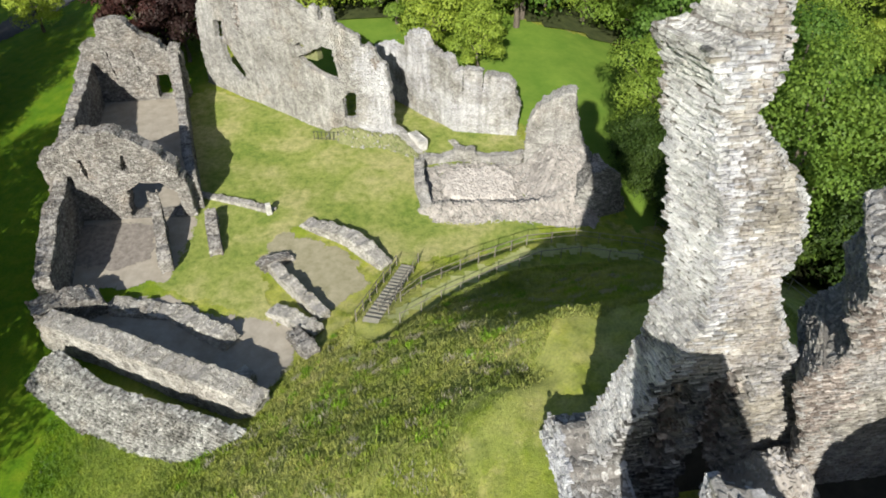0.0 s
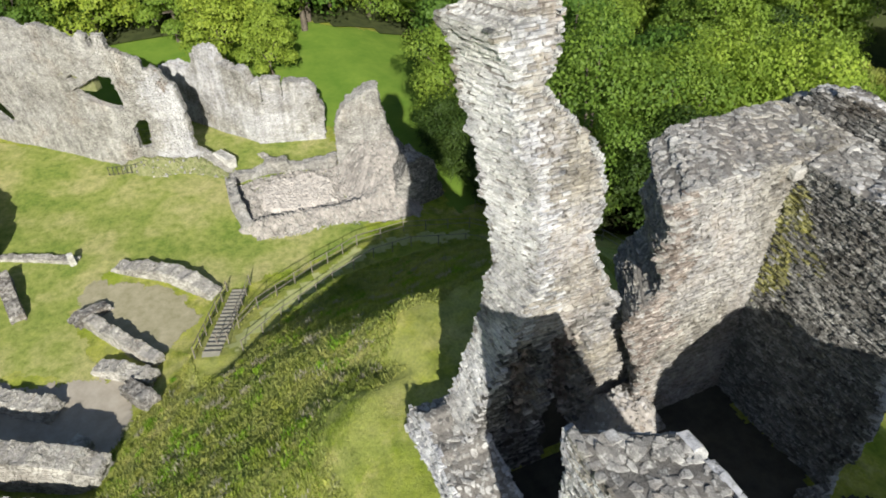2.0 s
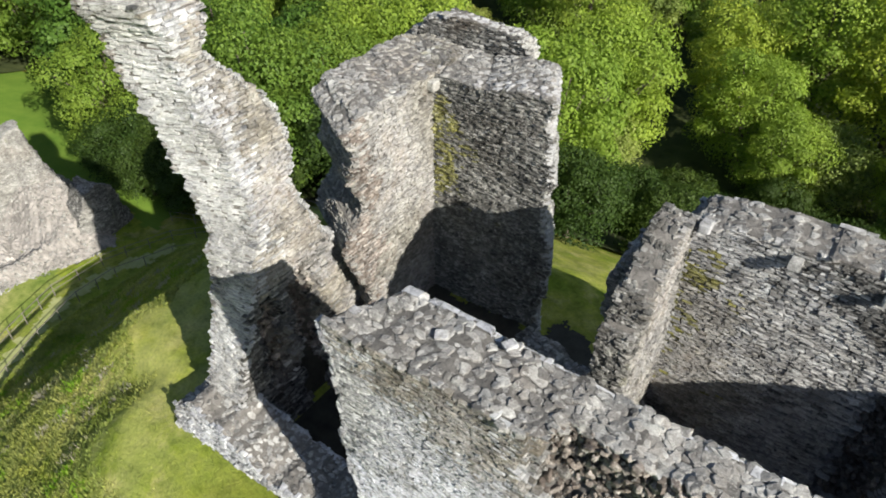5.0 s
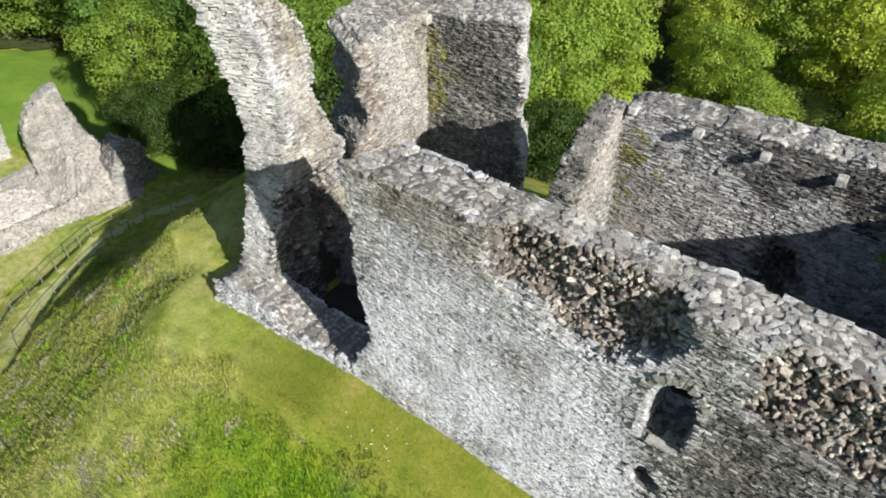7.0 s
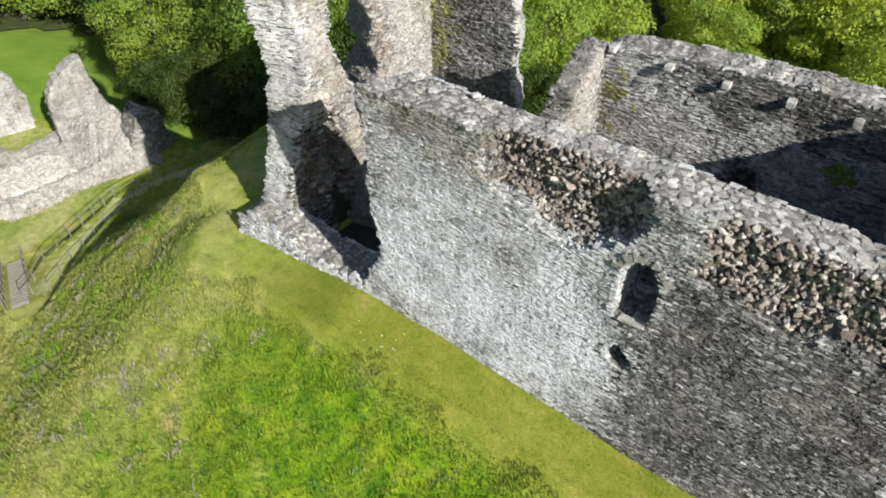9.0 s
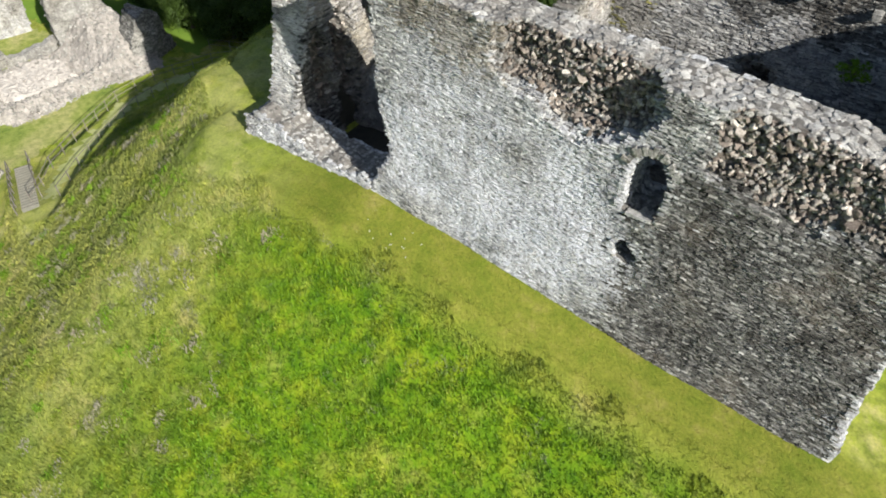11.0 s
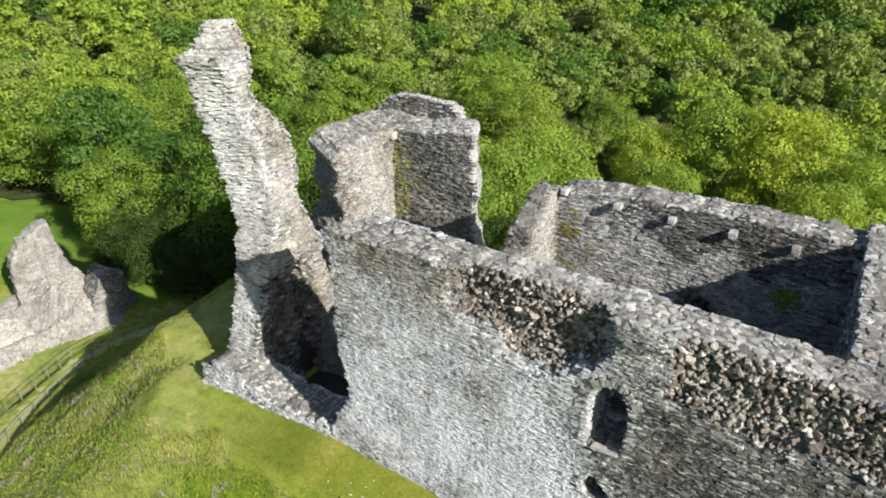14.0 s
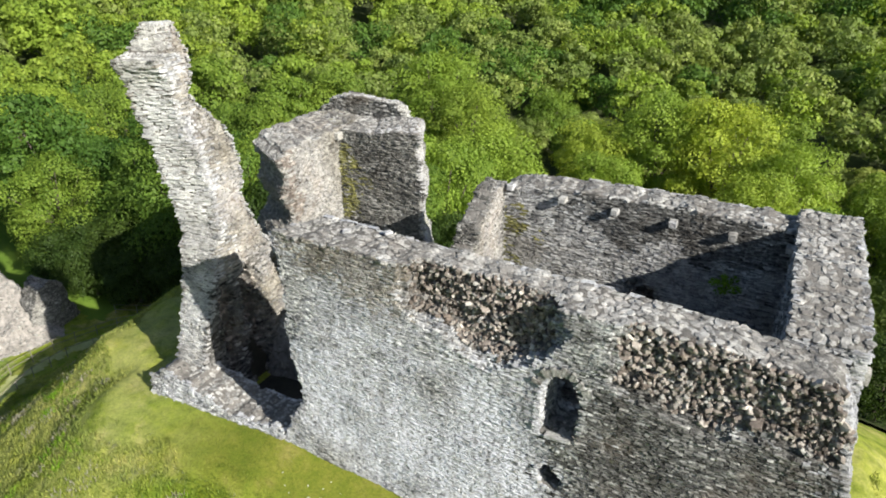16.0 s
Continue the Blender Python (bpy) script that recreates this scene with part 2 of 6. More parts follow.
def grass_colour(n, l):
    """Pale worn lawn, green flushes, dry yellow and greyish seeding patches."""
    big = noise_node(n, l, 0.11, 6.0, 0.62)
    mid = noise_node(n, l, 0.42, 7.0, 0.68)
    col = ramp_node(n, l, mid, [(0.30, (0.18, 0.24, 0.03)), (0.5, (0.275, 0.30, 0.054)), (0.70, (0.40, 0.375, 0.145))])
    col = mix_node(n, l, ramp_node(n, l, big, [(0.44, (0, 0, 0)), (0.60, (0.8,) * 3)]), col, (0.185, 0.26, 0.022))
    dry = noise_node(n, l, 0.29, 7.0, 0.72)
    col = mix_node(n, l, ramp_node(n, l, dry, [(0.55, (0, 0, 0)), (0.70, (0.85,) * 3)]), col, (0.43, 0.375, 0.19))
    clump = noise_node(n, l, 1.15, 5.0, 0.6)
    col = mix_node(n, l, 0.85, col, ramp_node(n, l, clump, [(0.34, (0.55, 0.60, 0.52)), (0.5, (1.0, 1.0, 1.0)), (0.66, (1.25, 1.2, 1.1))]), "MULTIPLY")
    # lush growth on the sunny slope below the wall, deepest to the south-east
    where = n.new("ShaderNodeSeparateXYZ")
    l.new(n.new("ShaderNodeNewGeometry").outputs["Position"], where.inputs[0])

    def span(value, lo, hi):
        r = n.new("ShaderNodeMapRange")
        r.inputs[1].default_value, r.inputs[2].default_value = lo, hi
        l.new(value, r.inputs[0])
        return r.outputs[0]

    def times(a, b, mode="MULTIPLY"):
        r = n.new("ShaderNodeMath")
        r.operation = mode
        l.new(a, r.inputs[0])
        l.new(b, r.inputs[1])
        return r.outputs[0]

    wander = noise_node(n, l, 0.5, 5.0, 0.65)
    path_edge = times(times(span(where.outputs[0], -15.0, -10.0), span(where.outputs[1], 1.5, 3.5)), span(where.outputs[1], 7.0, 6.5))
    col = mix_node(n, l, path_edge, col, ramp_node(n, l, noise_node(n, l, 0.6, 7.0, 0.7), [(0.35, (0.125, 0.17, 0.018)), (0.55, (0.19, 0.21, 0.032)), (0.72, (0.275, 0.25, 0.075))]))
    pale = times(times(span(where.outputs[0], -10.0, -18.0), span(where.outputs[0], -44.0, -38.0)), span(wander, 0.34, 0.54))
    col = mix_node(n, l, pale, col, mix_node(n, l, 0.45, col, (0.37, 0.38, 0.15)))
    slope = times(span(where.outputs[0], -17.0, -8.0), span(where.outputs[1], 3.0, 1.6))
    slope = times(slope, span(wander, 0.26, 0.48))
    low = times(span(where.outputs[0], -40.0, -35.0), span(where.outputs[1], -9.0, -12.0))
    slope = times(slope, times(low, span(wander, 0.3, 0.9)), "MAXIMUM")
    outer = times(span(where.outputs[1], -15.5, -21.0), span(where.outputs[0], -10.0, -20.0))
    slope = times(slope, outer, "MAXIMUM")
    lush = ramp_node(n, l, noise_node(n, l, 0.75, 6.0, 0.7), [(0.36, (0.07, 0.165, 0.006)), (0.5, (0.13, 0.23, 0.008)), (0.64, (0.22, 0.285, 0.016))])
    col = mix_node(n, l, slope, col, lush)
    deep = times(span(times(where.outputs[0], where.outputs[1], "SUBTRACT"), 5.0, 15.0), slope)
    deep = times(deep, times(outer, wander), "MAXIMUM")
    col = mix_node(n, l, deep, col, mix_node(n, l, wander, (0.03, 0.09, 0.004), (0.105, 0.20, 0.008)))
    return col


def ground_material():
    """Grass: mown yellow-green lawn, rough slopes with dry stems, and worn earth in patches."""
    m, n, l, b = material("grass_ground")
    col = grass_colour(n, l)
    fine = noise_node(n, l, 7.0, 8.0, 0.75)
    col = mix_node(n, l, 0.7, col, ramp_node(n, l, fine, [(0.30, (0.40, 0.43, 0.36)), (0.5, (0.95, 0.95, 0.9)), (0.68, (1.28, 1.24, 1.1))]), "MULTIPLY")
    l.new(col, b.inputs["Base Color"])
    b.inputs["Roughness"].default_value = 0.9
    b.inputs["Specular IOR Level"].default_value = 0.15
    bump_node(n, l, b, noise_node(n, l, 11.0, 6.0, 0.75), 0.8, 0.06)
    return m


def plain_material(name, a, c, scale=4.0, rough=0.9, bump=0.03):
    m, n, l, b = material(name)
    f = noise_node(n, l, scale, 7.0, 0.7)
    l.new(ramp_node(n, l, f, [(0.3, a), (0.7, c)]), b.inputs["Base Color"])
    b.inputs["Roughness"].default_value = rough
    b.inputs["Specular IOR Level"].default_value = 0.2
    bump_node(n, l, b, noise_node(n, l, scale * 5, 5.0, 0.7), 0.5, bump)
    return m


def lawn_material(name, green, mid, worn):
    """Short lawn: green flushes, worn straw-coloured patches, fine mottling of single tufts."""
    m, n, l, b = material(name)
    col = ramp_node(n, l, noise_node(n, l, 0.2, 7.0, 0.66), [(0.36, green), (0.5, mid), (0.66, worn)])
    clump = noise_node(n, l, 1.6, 6.0, 0.7)
    col = mix_node(n, l, 0.7, col, ramp_node(n, l, clump, [(0.34, (0.66, 0.70, 0.6)), (0.5, (1.0, 1.0, 1.0)), (0.66, (1.22, 1.18, 1.1))]), "MULTIPLY")
    fine = noise_node(n, l, 6.0, 6.0, 0.75)
    col = mix_node(n, l, 0.6, col, ramp_node(n, l, fine, [(0.32, (0.55, 0.58, 0.5)), (0.5, (1.0, 1.0, 1.0)), (0.68, (1.25, 1.22, 1.15))]), "MULTIPLY")
    l.new(col, b.inputs["Base Color"])
    b.inputs["Roughness"].default_value = 0.9
    b.inputs["Specular IOR Level"].default_value = 0.15
    bump_node(n, l, b, noise_node(n, l, 9.0, 6.0, 0.75), 0.8, 0.06)
    return m


def leaf_material(name, tones):
    m, n, l, b = material(name)
    rnd = n.new("ShaderNodeNewGeometry").outputs["Random Per Island"]
    mid = [sum(c[k] for c in tones) / len(tones) for k in range(3)]
    tones = [tuple(v + 0.65 * (a - v) for a, v in zip(c, mid)) for c in tones]
    col = ramp_node(n, l, rnd, [(i / (len(tones) - 1), c) for i, c in enumerate(tones)])
    per = n.new("ShaderNodeObjectInfo").outputs["Random"]
    col = mix_node(n, l, 1.0, col, ramp_node(n, l, per, [(0.0, (0.75, 0.86, 0.8)), (0.5, (1.0, 1.05, 1.0)), (1.0, (1.28, 1.2, 1.05))]), "MULTIPLY")
    place = noise_node(n, l, 0.10, 3.0, 0.6)
    col = mix_node(n, l, 1.0, col, ramp_node(n, l, place, [(0.36, (1.02, 1.08, 1.05)), (0.5, (1.3, 1.3, 1.22)), (0.62, (1.5, 1.42, 1.3))]), "MULTIPLY")
    l.new(col, b.inputs["Base Color"])
    b.inputs["Roughness"].default_value = 0.6
    b.inputs["Specular IOR Level"].default_value = 0.25
    t = n.new("ShaderNodeBsdfTranslucent")
    l.new(mix_node(n, l, 1.0, col, (1.25, 1.3, 0.75), "MULTIPLY"), t.inputs[0])
    s = n.new("ShaderNodeMixShader")
    s.inputs[0].default_value = 0.33
    l.new(b.outputs[0], s.inputs[1])
    l.new(t.outputs[0], s.inputs[2])
    l.new(s.outputs[0], n["Material Output"].inputs[0])
    return m


grass = ground_material()
meadow_green = plain_material("mown_meadow", (0.095, 0.185, 0.02), (0.165, 0.255, 0.035), 0.35)
bailey_grass = lawn_material("worn_bailey_lawn", (0.15, 0.215, 0.038), (0.235, 0.275, 0.07), (0.36, 0.345, 0.15))
earth = plain_material("trodden_sandy_earth", (0.26, 0.235, 0.19), (0.38, 0.35, 0.295), 0.9)
rubble_ground = plain_material("stony_pale_rubble", (0.17, 0.158, 0.142), (0.40, 0.375, 0.345), 1.6, bump=0.1)
rubble_grass = plain_material("grassy_rubble", (0.10, 0.13, 0.035), (0.24, 0.235, 0.13), 2.6, bump=0.08)
gravel = plain_material("grassy_gravel", (0.27, 0.31, 0.10), (0.42, 0.43, 0.20), 1.6)
brown_earth = plain_material("stony_brown_earth", (0.13, 0.115, 0.10), (0.30, 0.275, 0.245), 2.2)
worn_floor = plain_material("worn_stony_floor", (0.31, 0.288, 0.262), (0.45, 0.424, 0.39), 1.4, bump=0.05)
room_floor = plain_material("worn_grassy_earth", (0.21, 0.20, 0.115), (0.36, 0.33, 0.23), 1.2)
tarmac = plain_material("asphalt", (0.04, 0.04, 0.045), (0.07, 0.07, 0.075), 3.0)
# earth darkened so the colour carries the deep shade inside the keep
dark_floor = plain_material("shade_dark_earth_floor", (0.035, 0.035, 0.028), (0.075, 0.07, 0.055), 1.3)
old_wood = plain_material("weathered_timber", (0.13, 0.115, 0.095), (0.25, 0.23, 0.195), 5.0)
step_earth = plain_material("trodden_step_earth", (0.24, 0.235, 0.18), (0.36, 0.345, 0.28), 2.0)
fence_metal = plain_material("black_iron", (0.03, 0.03, 0.03), (0.06, 0.06, 0.06), 8.0, 0.6)
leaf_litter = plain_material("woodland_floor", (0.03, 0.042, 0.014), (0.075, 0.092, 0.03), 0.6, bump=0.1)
bark = plain_material("grey_bark", (0.06, 0.05, 0.04), (0.17, 0.145, 0.115), 3.0)
leaf_mid = leaf_material("green_leaves", [(0.074, 0.119, 0.018), (0.128, 0.188, 0.028), (0.189, 0.245, 0.039), (0.107, 0.161, 0.021)])
leaf_bright = leaf_material("yellow_green_leaves", [(0.118, 0.176, 0.022), (0.18, 0.242, 0.034), (0.238, 0.295, 0.046), (0.148, 0.208, 0.028)])
leaf_olive = leaf_material("olive_leaves", [(0.106, 0.142, 0.03), (0.153, 0.198, 0.043), (0.201, 0.239, 0.065), (0.192, 0.208, 0.077)])
# leaves darkened to carry the shade along the wood's edge
leaf_deep = leaf_material("shade_dark_leaves", [(0.018, 0.035, 0.008), (0.03, 0.055, 0.010), (0.045, 0.075, 0.014)])
leaf_dark = leaf_material("dark_green_leaves", [(0.039, 0.077, 0.014), (0.066, 0.123, 0.02), (0.099, 0.163, 0.028)])
leaf_purple = leaf_material("copper_beech_leaves", [(0.022, 0.009, 0.01), (0.037, 0.015, 0.016), (0.03, 0.018, 0.014)])
def blade_material(name, lush):
    m, n, l, b = material(name)
    col = grass_colour(n, l)
    rnd = n.new("ShaderNodeNewGeometry").outputs["Random Per Island"]
    col = mix_node(n, l, 0.75, col, ramp_node(n, l, rnd, [(0.0, (0.75, 0.82, 0.65)), (0.5, (1.3, 1.3, 1.15)), (1.0, (1.75, 1.65, 1.45))]), "MULTIPLY")
    patch = noise_node(n, l, 0.21, 6.0, 0.7)
    col = mix_node(n, l, ramp_node(n, l, patch, [(0.46, (0, 0, 0)), (0.60, (0.5 * lush,) * 3)]), col, (0.10, 0.19, 0.010))
    seed = noise_node(n, l, 0.62, 6.0, 0.7)
    col = mix_node(n, l, ramp_node(n, l, seed, [(0.58, (0, 0, 0)), (0.66, (0.5,) * 3)]), col, (0.30, 0.28, 0.22))
    weeds = noise_node(n, l, 1.7, 5.0, 0.65)
    col = mix_node(n, l, 0.8, col, ramp_node(n, l, weeds, [(0.36, (0.62, 0.68, 0.6)), (0.52, (1.0, 1.0, 1.0)), (0.68, (1.25, 1.2, 1.0))]), "MULTIPLY")
    l.new(col, b.inputs["Base Color"])
    b.inputs["Roughness"].default_value = 0.7
    t = n.new("ShaderNodeBsdfTranslucent")
    l.new(col, t.inputs[0])
    s = n.new("ShaderNodeMixShader")
    s.inputs[0].default_value = 0.4
    l.new(b.outputs[0], s.inputs[1])
    l.new(t.outputs[0], s.inputs[2])
    l.new(s.outputs[0], n["Material Output"].inputs[0])
    return m


blade_rough = blade_material("rough_grass_blades", 0.8)
blade = leaf_material("grass_blades", [(0.13, 0.20, 0.016), (0.20, 0.26, 0.025), (0.32, 0.31, 0.07), (0.17, 0.23, 0.02)])
blade_lush = leaf_material("lush_grass_blades", [(0.09, 0.18, 0.012), (0.14, 0.25, 0.016), (0.19, 0.28, 0.02)])
stem_grey = leaf_material("grey_seeding_stems", [(0.19, 0.19, 0.165), (0.25, 0.24, 0.215), (0.22, 0.21, 0.21)])
petal = plain_material("white_petals", (0.7, 0.7, 0.66), (0.8, 0.8, 0.76), 20.0)
fern_leaf = leaf_material("fern_leaves", [(0.09, 0.17, 0.015), (0.14, 0.24, 0.02), (0.20, 0.29, 0.03)])


# ---------------------------------------------------------------- mesh helpers
def mesh_of(name, verts, faces, mat):
    """A mesh from arrays: verts (n, 3), faces (m, 3 or 4)."""
    verts, faces = np.asarray(verts, np.float32), np.asarray(faces, np.int32)
    me = bpy.data.meshes.new(name)
    me.vertices.add(len(verts))
    me.vertices.foreach_set("co", verts.ravel())
    k = faces.shape[1]
    me.loops.add(faces.size)
    me.loops.foreach_set("vertex_index", faces.ravel())
    me.polygons.add(len(faces))
    me.polygons.foreach_set("loop_start", np.arange(0, faces.size, k, dtype=np.int32))
    me.polygons.foreach_set("use_smooth", np.zeros(len(faces), bool))
    me.update(calc_edges=True)
    me.validate()
    if mat:
        me.materials.append(mat)
    return me


def thing(name, me, parent=None, label="", category="", group="", kind=""):
    ob = new(name, me)
    if parent is not None:
        ob.parent = parent
    return tagged(ob, label, category, group, kind)


def part(name, bm, mat, parent, label=""):
    me = bpy.data.meshes.new(name)
    bm.to_mesh(me)
    bm.free()
    if mat:
        me.materials.append(mat)
    return thing(name, me, parent, label)


BOX_SIGNS = np.array([(-1, -1, -1), (1, -1, -1), (1, 1, -1), (-1, 1, -1), (-1, -1, 1), (1, -1, 1), (1, 1, 1), (-1, 1, 1)], float)
BOX_FACES = np.array([(0, 3, 2, 1), (4, 5, 6, 7), (0, 1, 5, 4), (1, 2, 6, 5), (2, 3, 7, 6), (3, 0, 4, 7)])


def stones_mesh(name, centre, axes, half, mat, rng, rough=0.28):
    """Many rough stones in one mesh: centre (n, 3), axes (n, 3, 3) as rows, half sizes (n, 3)."""
    n = len(centre)
    local = BOX_SIGNS[None] * half[:, None, :] * (1 + rng.uniform(-rough, rough * 0.4, (n, 8, 3)))
    local[:, 4:, :2] *= rng.uniform(0.78, 1.0, (n, 1, 2))
    verts = np.einsum("nki,nij->nkj", local, axes) + centre[:, None, :]
    faces = BOX_FACES[1:][None] + 8 * np.arange(n)[:, None, None]
    return mesh_of(name, verts.reshape(-1, 3), faces.reshape(-1, 4), mat)


def rotations(rng, n, amount):
    """Small random turns as rows of axes."""
    a = rng.normal(0, amount, (n, 3))
    out = np.tile(np.eye(3), (n, 1, 1))
    for k in range(3):
        i, j = (k + 1) % 3, (k + 2) % 3
        c, s = np.cos(a[:, k]), np.sin(a[:, k])
        r = np.tile(np.eye(3), (n, 1, 1))
        r[:, i, i], r[:, i, j], r[:, j, i], r[:, j, j] = c, -s, s, c
        out = r @ out
    return out


def inside(poly, s, z):
    """Which of the points (s, z) lie in the polygon."""
    s, z = np.asarray(s, float), np.asarray(z, float)
    hit = np.zeros(s.shape, bool)
    for (s0, z0), (s1, z1) in zip(poly, poly[1:] + poly[:1]):
        if z0 != z1:
            hit ^= ((z0 > z) != (z1 > z)) & (s < (s1 - s0) * (z - z0) / (z1 - z0) + s0)
    return hit


def wobble(s, z, seed, scale):
    """A smooth field of about -1 to 1."""
    a, b = seed * 1.7, seed * 2.3
    return (np.sin(s / scale + a) * np.sin(z / scale * 1.3 + b) + np.sin(s / scale * 2.3 + b * 2) * np.sin(z / scale * 2.1 + a * 3)) * 0.5


def slab_shapes():
    """Eight flat many-sided slabs about one metre wide."""
    out = []
    for k in range(8):
        rng = np.random.default_rng(900 + k)
        sides = 5 + k % 3
        ang = np.sort(rng.uniform(0, 1, sides) * 0.6 + np.arange(sides)) / sides * 2 * np.pi
        rad = rng.uniform(0.38, 0.56, sides)
        ring = np.stack([np.cos(ang) * rad, np.sin(ang) * rad], 1)
        verts = np.concatenate([np.c_[ring, np.full(sides, -0.5)], np.c_[ring * 1.03, np.full(sides, 0.3)], np.c_[ring * 0.88, 0.5 + rng.uniform(-0.1, 0.1, sides)], [[0, 0, 0.55]]])
        faces = []
        for i in range(sides):
            j = (i + 1) % sides
            faces += [(i, j, sides + j), (i, sides + j, sides + i), (sides + i, sides + j, 2 * sides + j), (sides + i, 2 * sides + j, 2 * sides + i), (2 * sides + i, 2 * sides + j, 3 * sides)]
        out.append((verts, np.array(faces)))
    return out


def rock_shapes():
    """Eight angular lumps about one metre wide."""
    out = []
    for k in range(8):
        rng = np.random.default_rng(950 + k)
        bm = bmesh.new()
        for v in rng.normal(0, 1, (13, 3)):
            v = v / np.linalg.norm(v) * rng.uniform(0.42, 0.6)
            bm.verts.new(v)
        hull = bmesh.ops.convex_hull(bm, input=bm.verts)
        bmesh.ops.delete(bm, geom=[g for g in hull["geom_interior"] if isinstance(g, bmesh.types.BMVert)], context="VERTS")
        bmesh.ops.triangulate(bm, faces=bm.faces[:])
        bmesh.ops.recalc_face_normals(bm, faces=bm.faces[:])
        bm.verts.index_update()
        out.append((np.array([v.co[:] for v in bm.verts]), np.array([[v.index for v in f.verts] for f in bm.faces])))
        bm.free()
    return out


SLABS, ROCKS = slab_shapes(), rock_shapes()
SLAB_MESHES = [mesh_of("stone", v, f, stone_slab) for v, f in SLABS]


def shapes_mesh(name, shapes, centre, axes, half, mat, rng):
    """Many stones of a few shapes in one mesh, each turned about its own upright."""
    which = rng.integers(0, len(shapes), len(centre))
    verts, faces, off = [], [], 0
    for k, (v, f) in enumerate(shapes):
        pick = np.nonzero(which == k)[0]
        if len(pick) == 0:
            continue
        a = rng.uniform(0, 2 * np.pi, len(pick))
        c, s = np.cos(a)[:, None], np.sin(a)[:, None]
        x, y = v[None, :, 0], v[None, :, 1]
        loc = np.stack([c * x - s * y, s * x + c * y, np.repeat(v[None, :, 2], len(pick), 0)], -1) * (2 * half[pick])[:, None, :]
        w = np.einsum("nki,nij->nkj", loc, axes[pick]) + centre[pick][:, None, :]
        verts.append(w.reshape(-1, 3))
        faces.append((f[None] + (off + len(v) * np.arange(len(pick)))[:, None, None]).reshape(-1, 3))
        off += len(v) * len(pick)
    return mesh_of(name, np.concatenate(verts), np.concatenate(faces), mat)


PLAIN_EDGES = set()


def ruin_wall(name, label, line, thick, poly, mats, holes=(), scars=(), base=None, course=0.13, length=0.32, proud=0.05, batter=0.0, cell=0.3, slabs=0, slab_size=0.5, seed=1, ragged=0.35, category="wall", zones=(), bulge=0.08, faces="fb", back_mat=None, group="", edge_mat=None, blur=0.35, skew=0.0, chip=0.28, tilt=0.045, fade=0.0, back_scale=1.0, ease=1, lean=None, pinch=None):
    """A ruined rubble wall. line: plan points of its front foot, the front on the right hand as one walks along it;
    poly: its outline in (distance along, height); holes and scars: outlines cut through, and (outline, depth) where the facing has fallen;
    zones: (outline, material) of another facing stone; slabs: how many of the top stones are pieces of their own."""
    rng = np.random.default_rng(seed)
    pts = np.array(line, float)
    seg = np.linalg.norm(np.diff(pts, axis=0), axis=1)
    run = np.concatenate([[0], np.cumsum(seg)])
    total = run[-1]

    def place(s):
        s = np.asarray(s, float)
        x, y = np.interp(s, run, pts[:, 0]), np.interp(s, run, pts[:, 1])
        e = max(0.6, min(2.5, total * 0.12))
        sc = np.clip(s, 0.01, total - 0.01)
        s0, s1 = np.clip(sc - e, 0, total), np.clip(sc + e, 0, total)
        dx = np.interp(s1, run, pts[:, 0]) - np.interp(s0, run, pts[:, 0])
        dy = np.interp(s1, run, pts[:, 1]) - np.interp(s0, run, pts[:, 1])
        d = np.hypot(dx, dy)
        return x, y, dx / d, dy / d

    foot = min(z for _, z in poly)
    head = max(z for _, z in poly)
    smin, smax = min(s for s, _ in poly), max(s for s, _ in poly)

    def mask(s, z):
        js = s + ragged * wobble(s * 1.0, z, seed, 0.45)
        jz = z + ragged * 0.7 * wobble(z, s, seed + 3, 0.5)
        keep = inside(poly, js, jz)
        for h in holes:
            keep &= ~inside(h, s + 0.25 * (js - s), z + 0.25 * (jz - z))
        return keep

    def front(s, z):
        f = bulge * wobble(s, z, seed + 7, 1.9) + batter * np.clip(head - z, 0, None)
        for outline, depth in scars:
            ws, wz = s + 0.3 * wobble(s, z, seed + 5, 0.4), z + 0.25 * wobble(z, s, seed + 6, 0.4)
            share = sum(inside(outline, ws + a, wz + c).astype(float) for a, c in ((0, 0), (0.3, 0), (-0.3, 0), (0, 0.3), (0, -0.3), (0.2, 0.2), (-0.2, 0.2), (0.2, -0.2), (-0.2, -0.2))) / 9
            f = f - depth * share
        return f

    def slope_of(s, z):
        """How far the wall's ends slant in plan, by place and height."""
        k = skew * (np.clip(1 - s / fade, 0, 1) if fade else 1.0)
        return k if lean is None else k * np.clip((z - lean) / 5.0, 0, 1)

    def at(s, z, out):
        """The place at distance s, height z, out metres in front of the foot line."""
        x, y, ux, uy = place(s - slope_of(s, z) * out)
        if pinch:
            out = pinch[2] + (out - pinch[2]) * (1 - 0.7 * np.clip((z - pinch[0]) / (pinch[1] - pinch[0]), 0, 1))
        return np.stack([x + uy * out, y - ux * out, z], -1)

    def frames_at(s):
        _, _, ux, uy = place(s)
        o = np.zeros_like(ux)
        return np.stack([np.stack([ux, uy, o], -1), np.stack([o, o, o + 1], -1), np.stack([uy, -ux, o], -1)], 1)

    # the core
    ns, nz = max(2, int((smax - smin) / cell) + 1), max(2, int((head - foot) / cell) + 2)
    gs, gz = smin + cell * np.arange(ns + 1), foot + cell * np.arange(nz + 1)
    cs, cz = np.meshgrid(gs[:-1] + cell / 2, gz[:-1] + cell / 2, indexing="ij")
    full = mask(cs, cz)
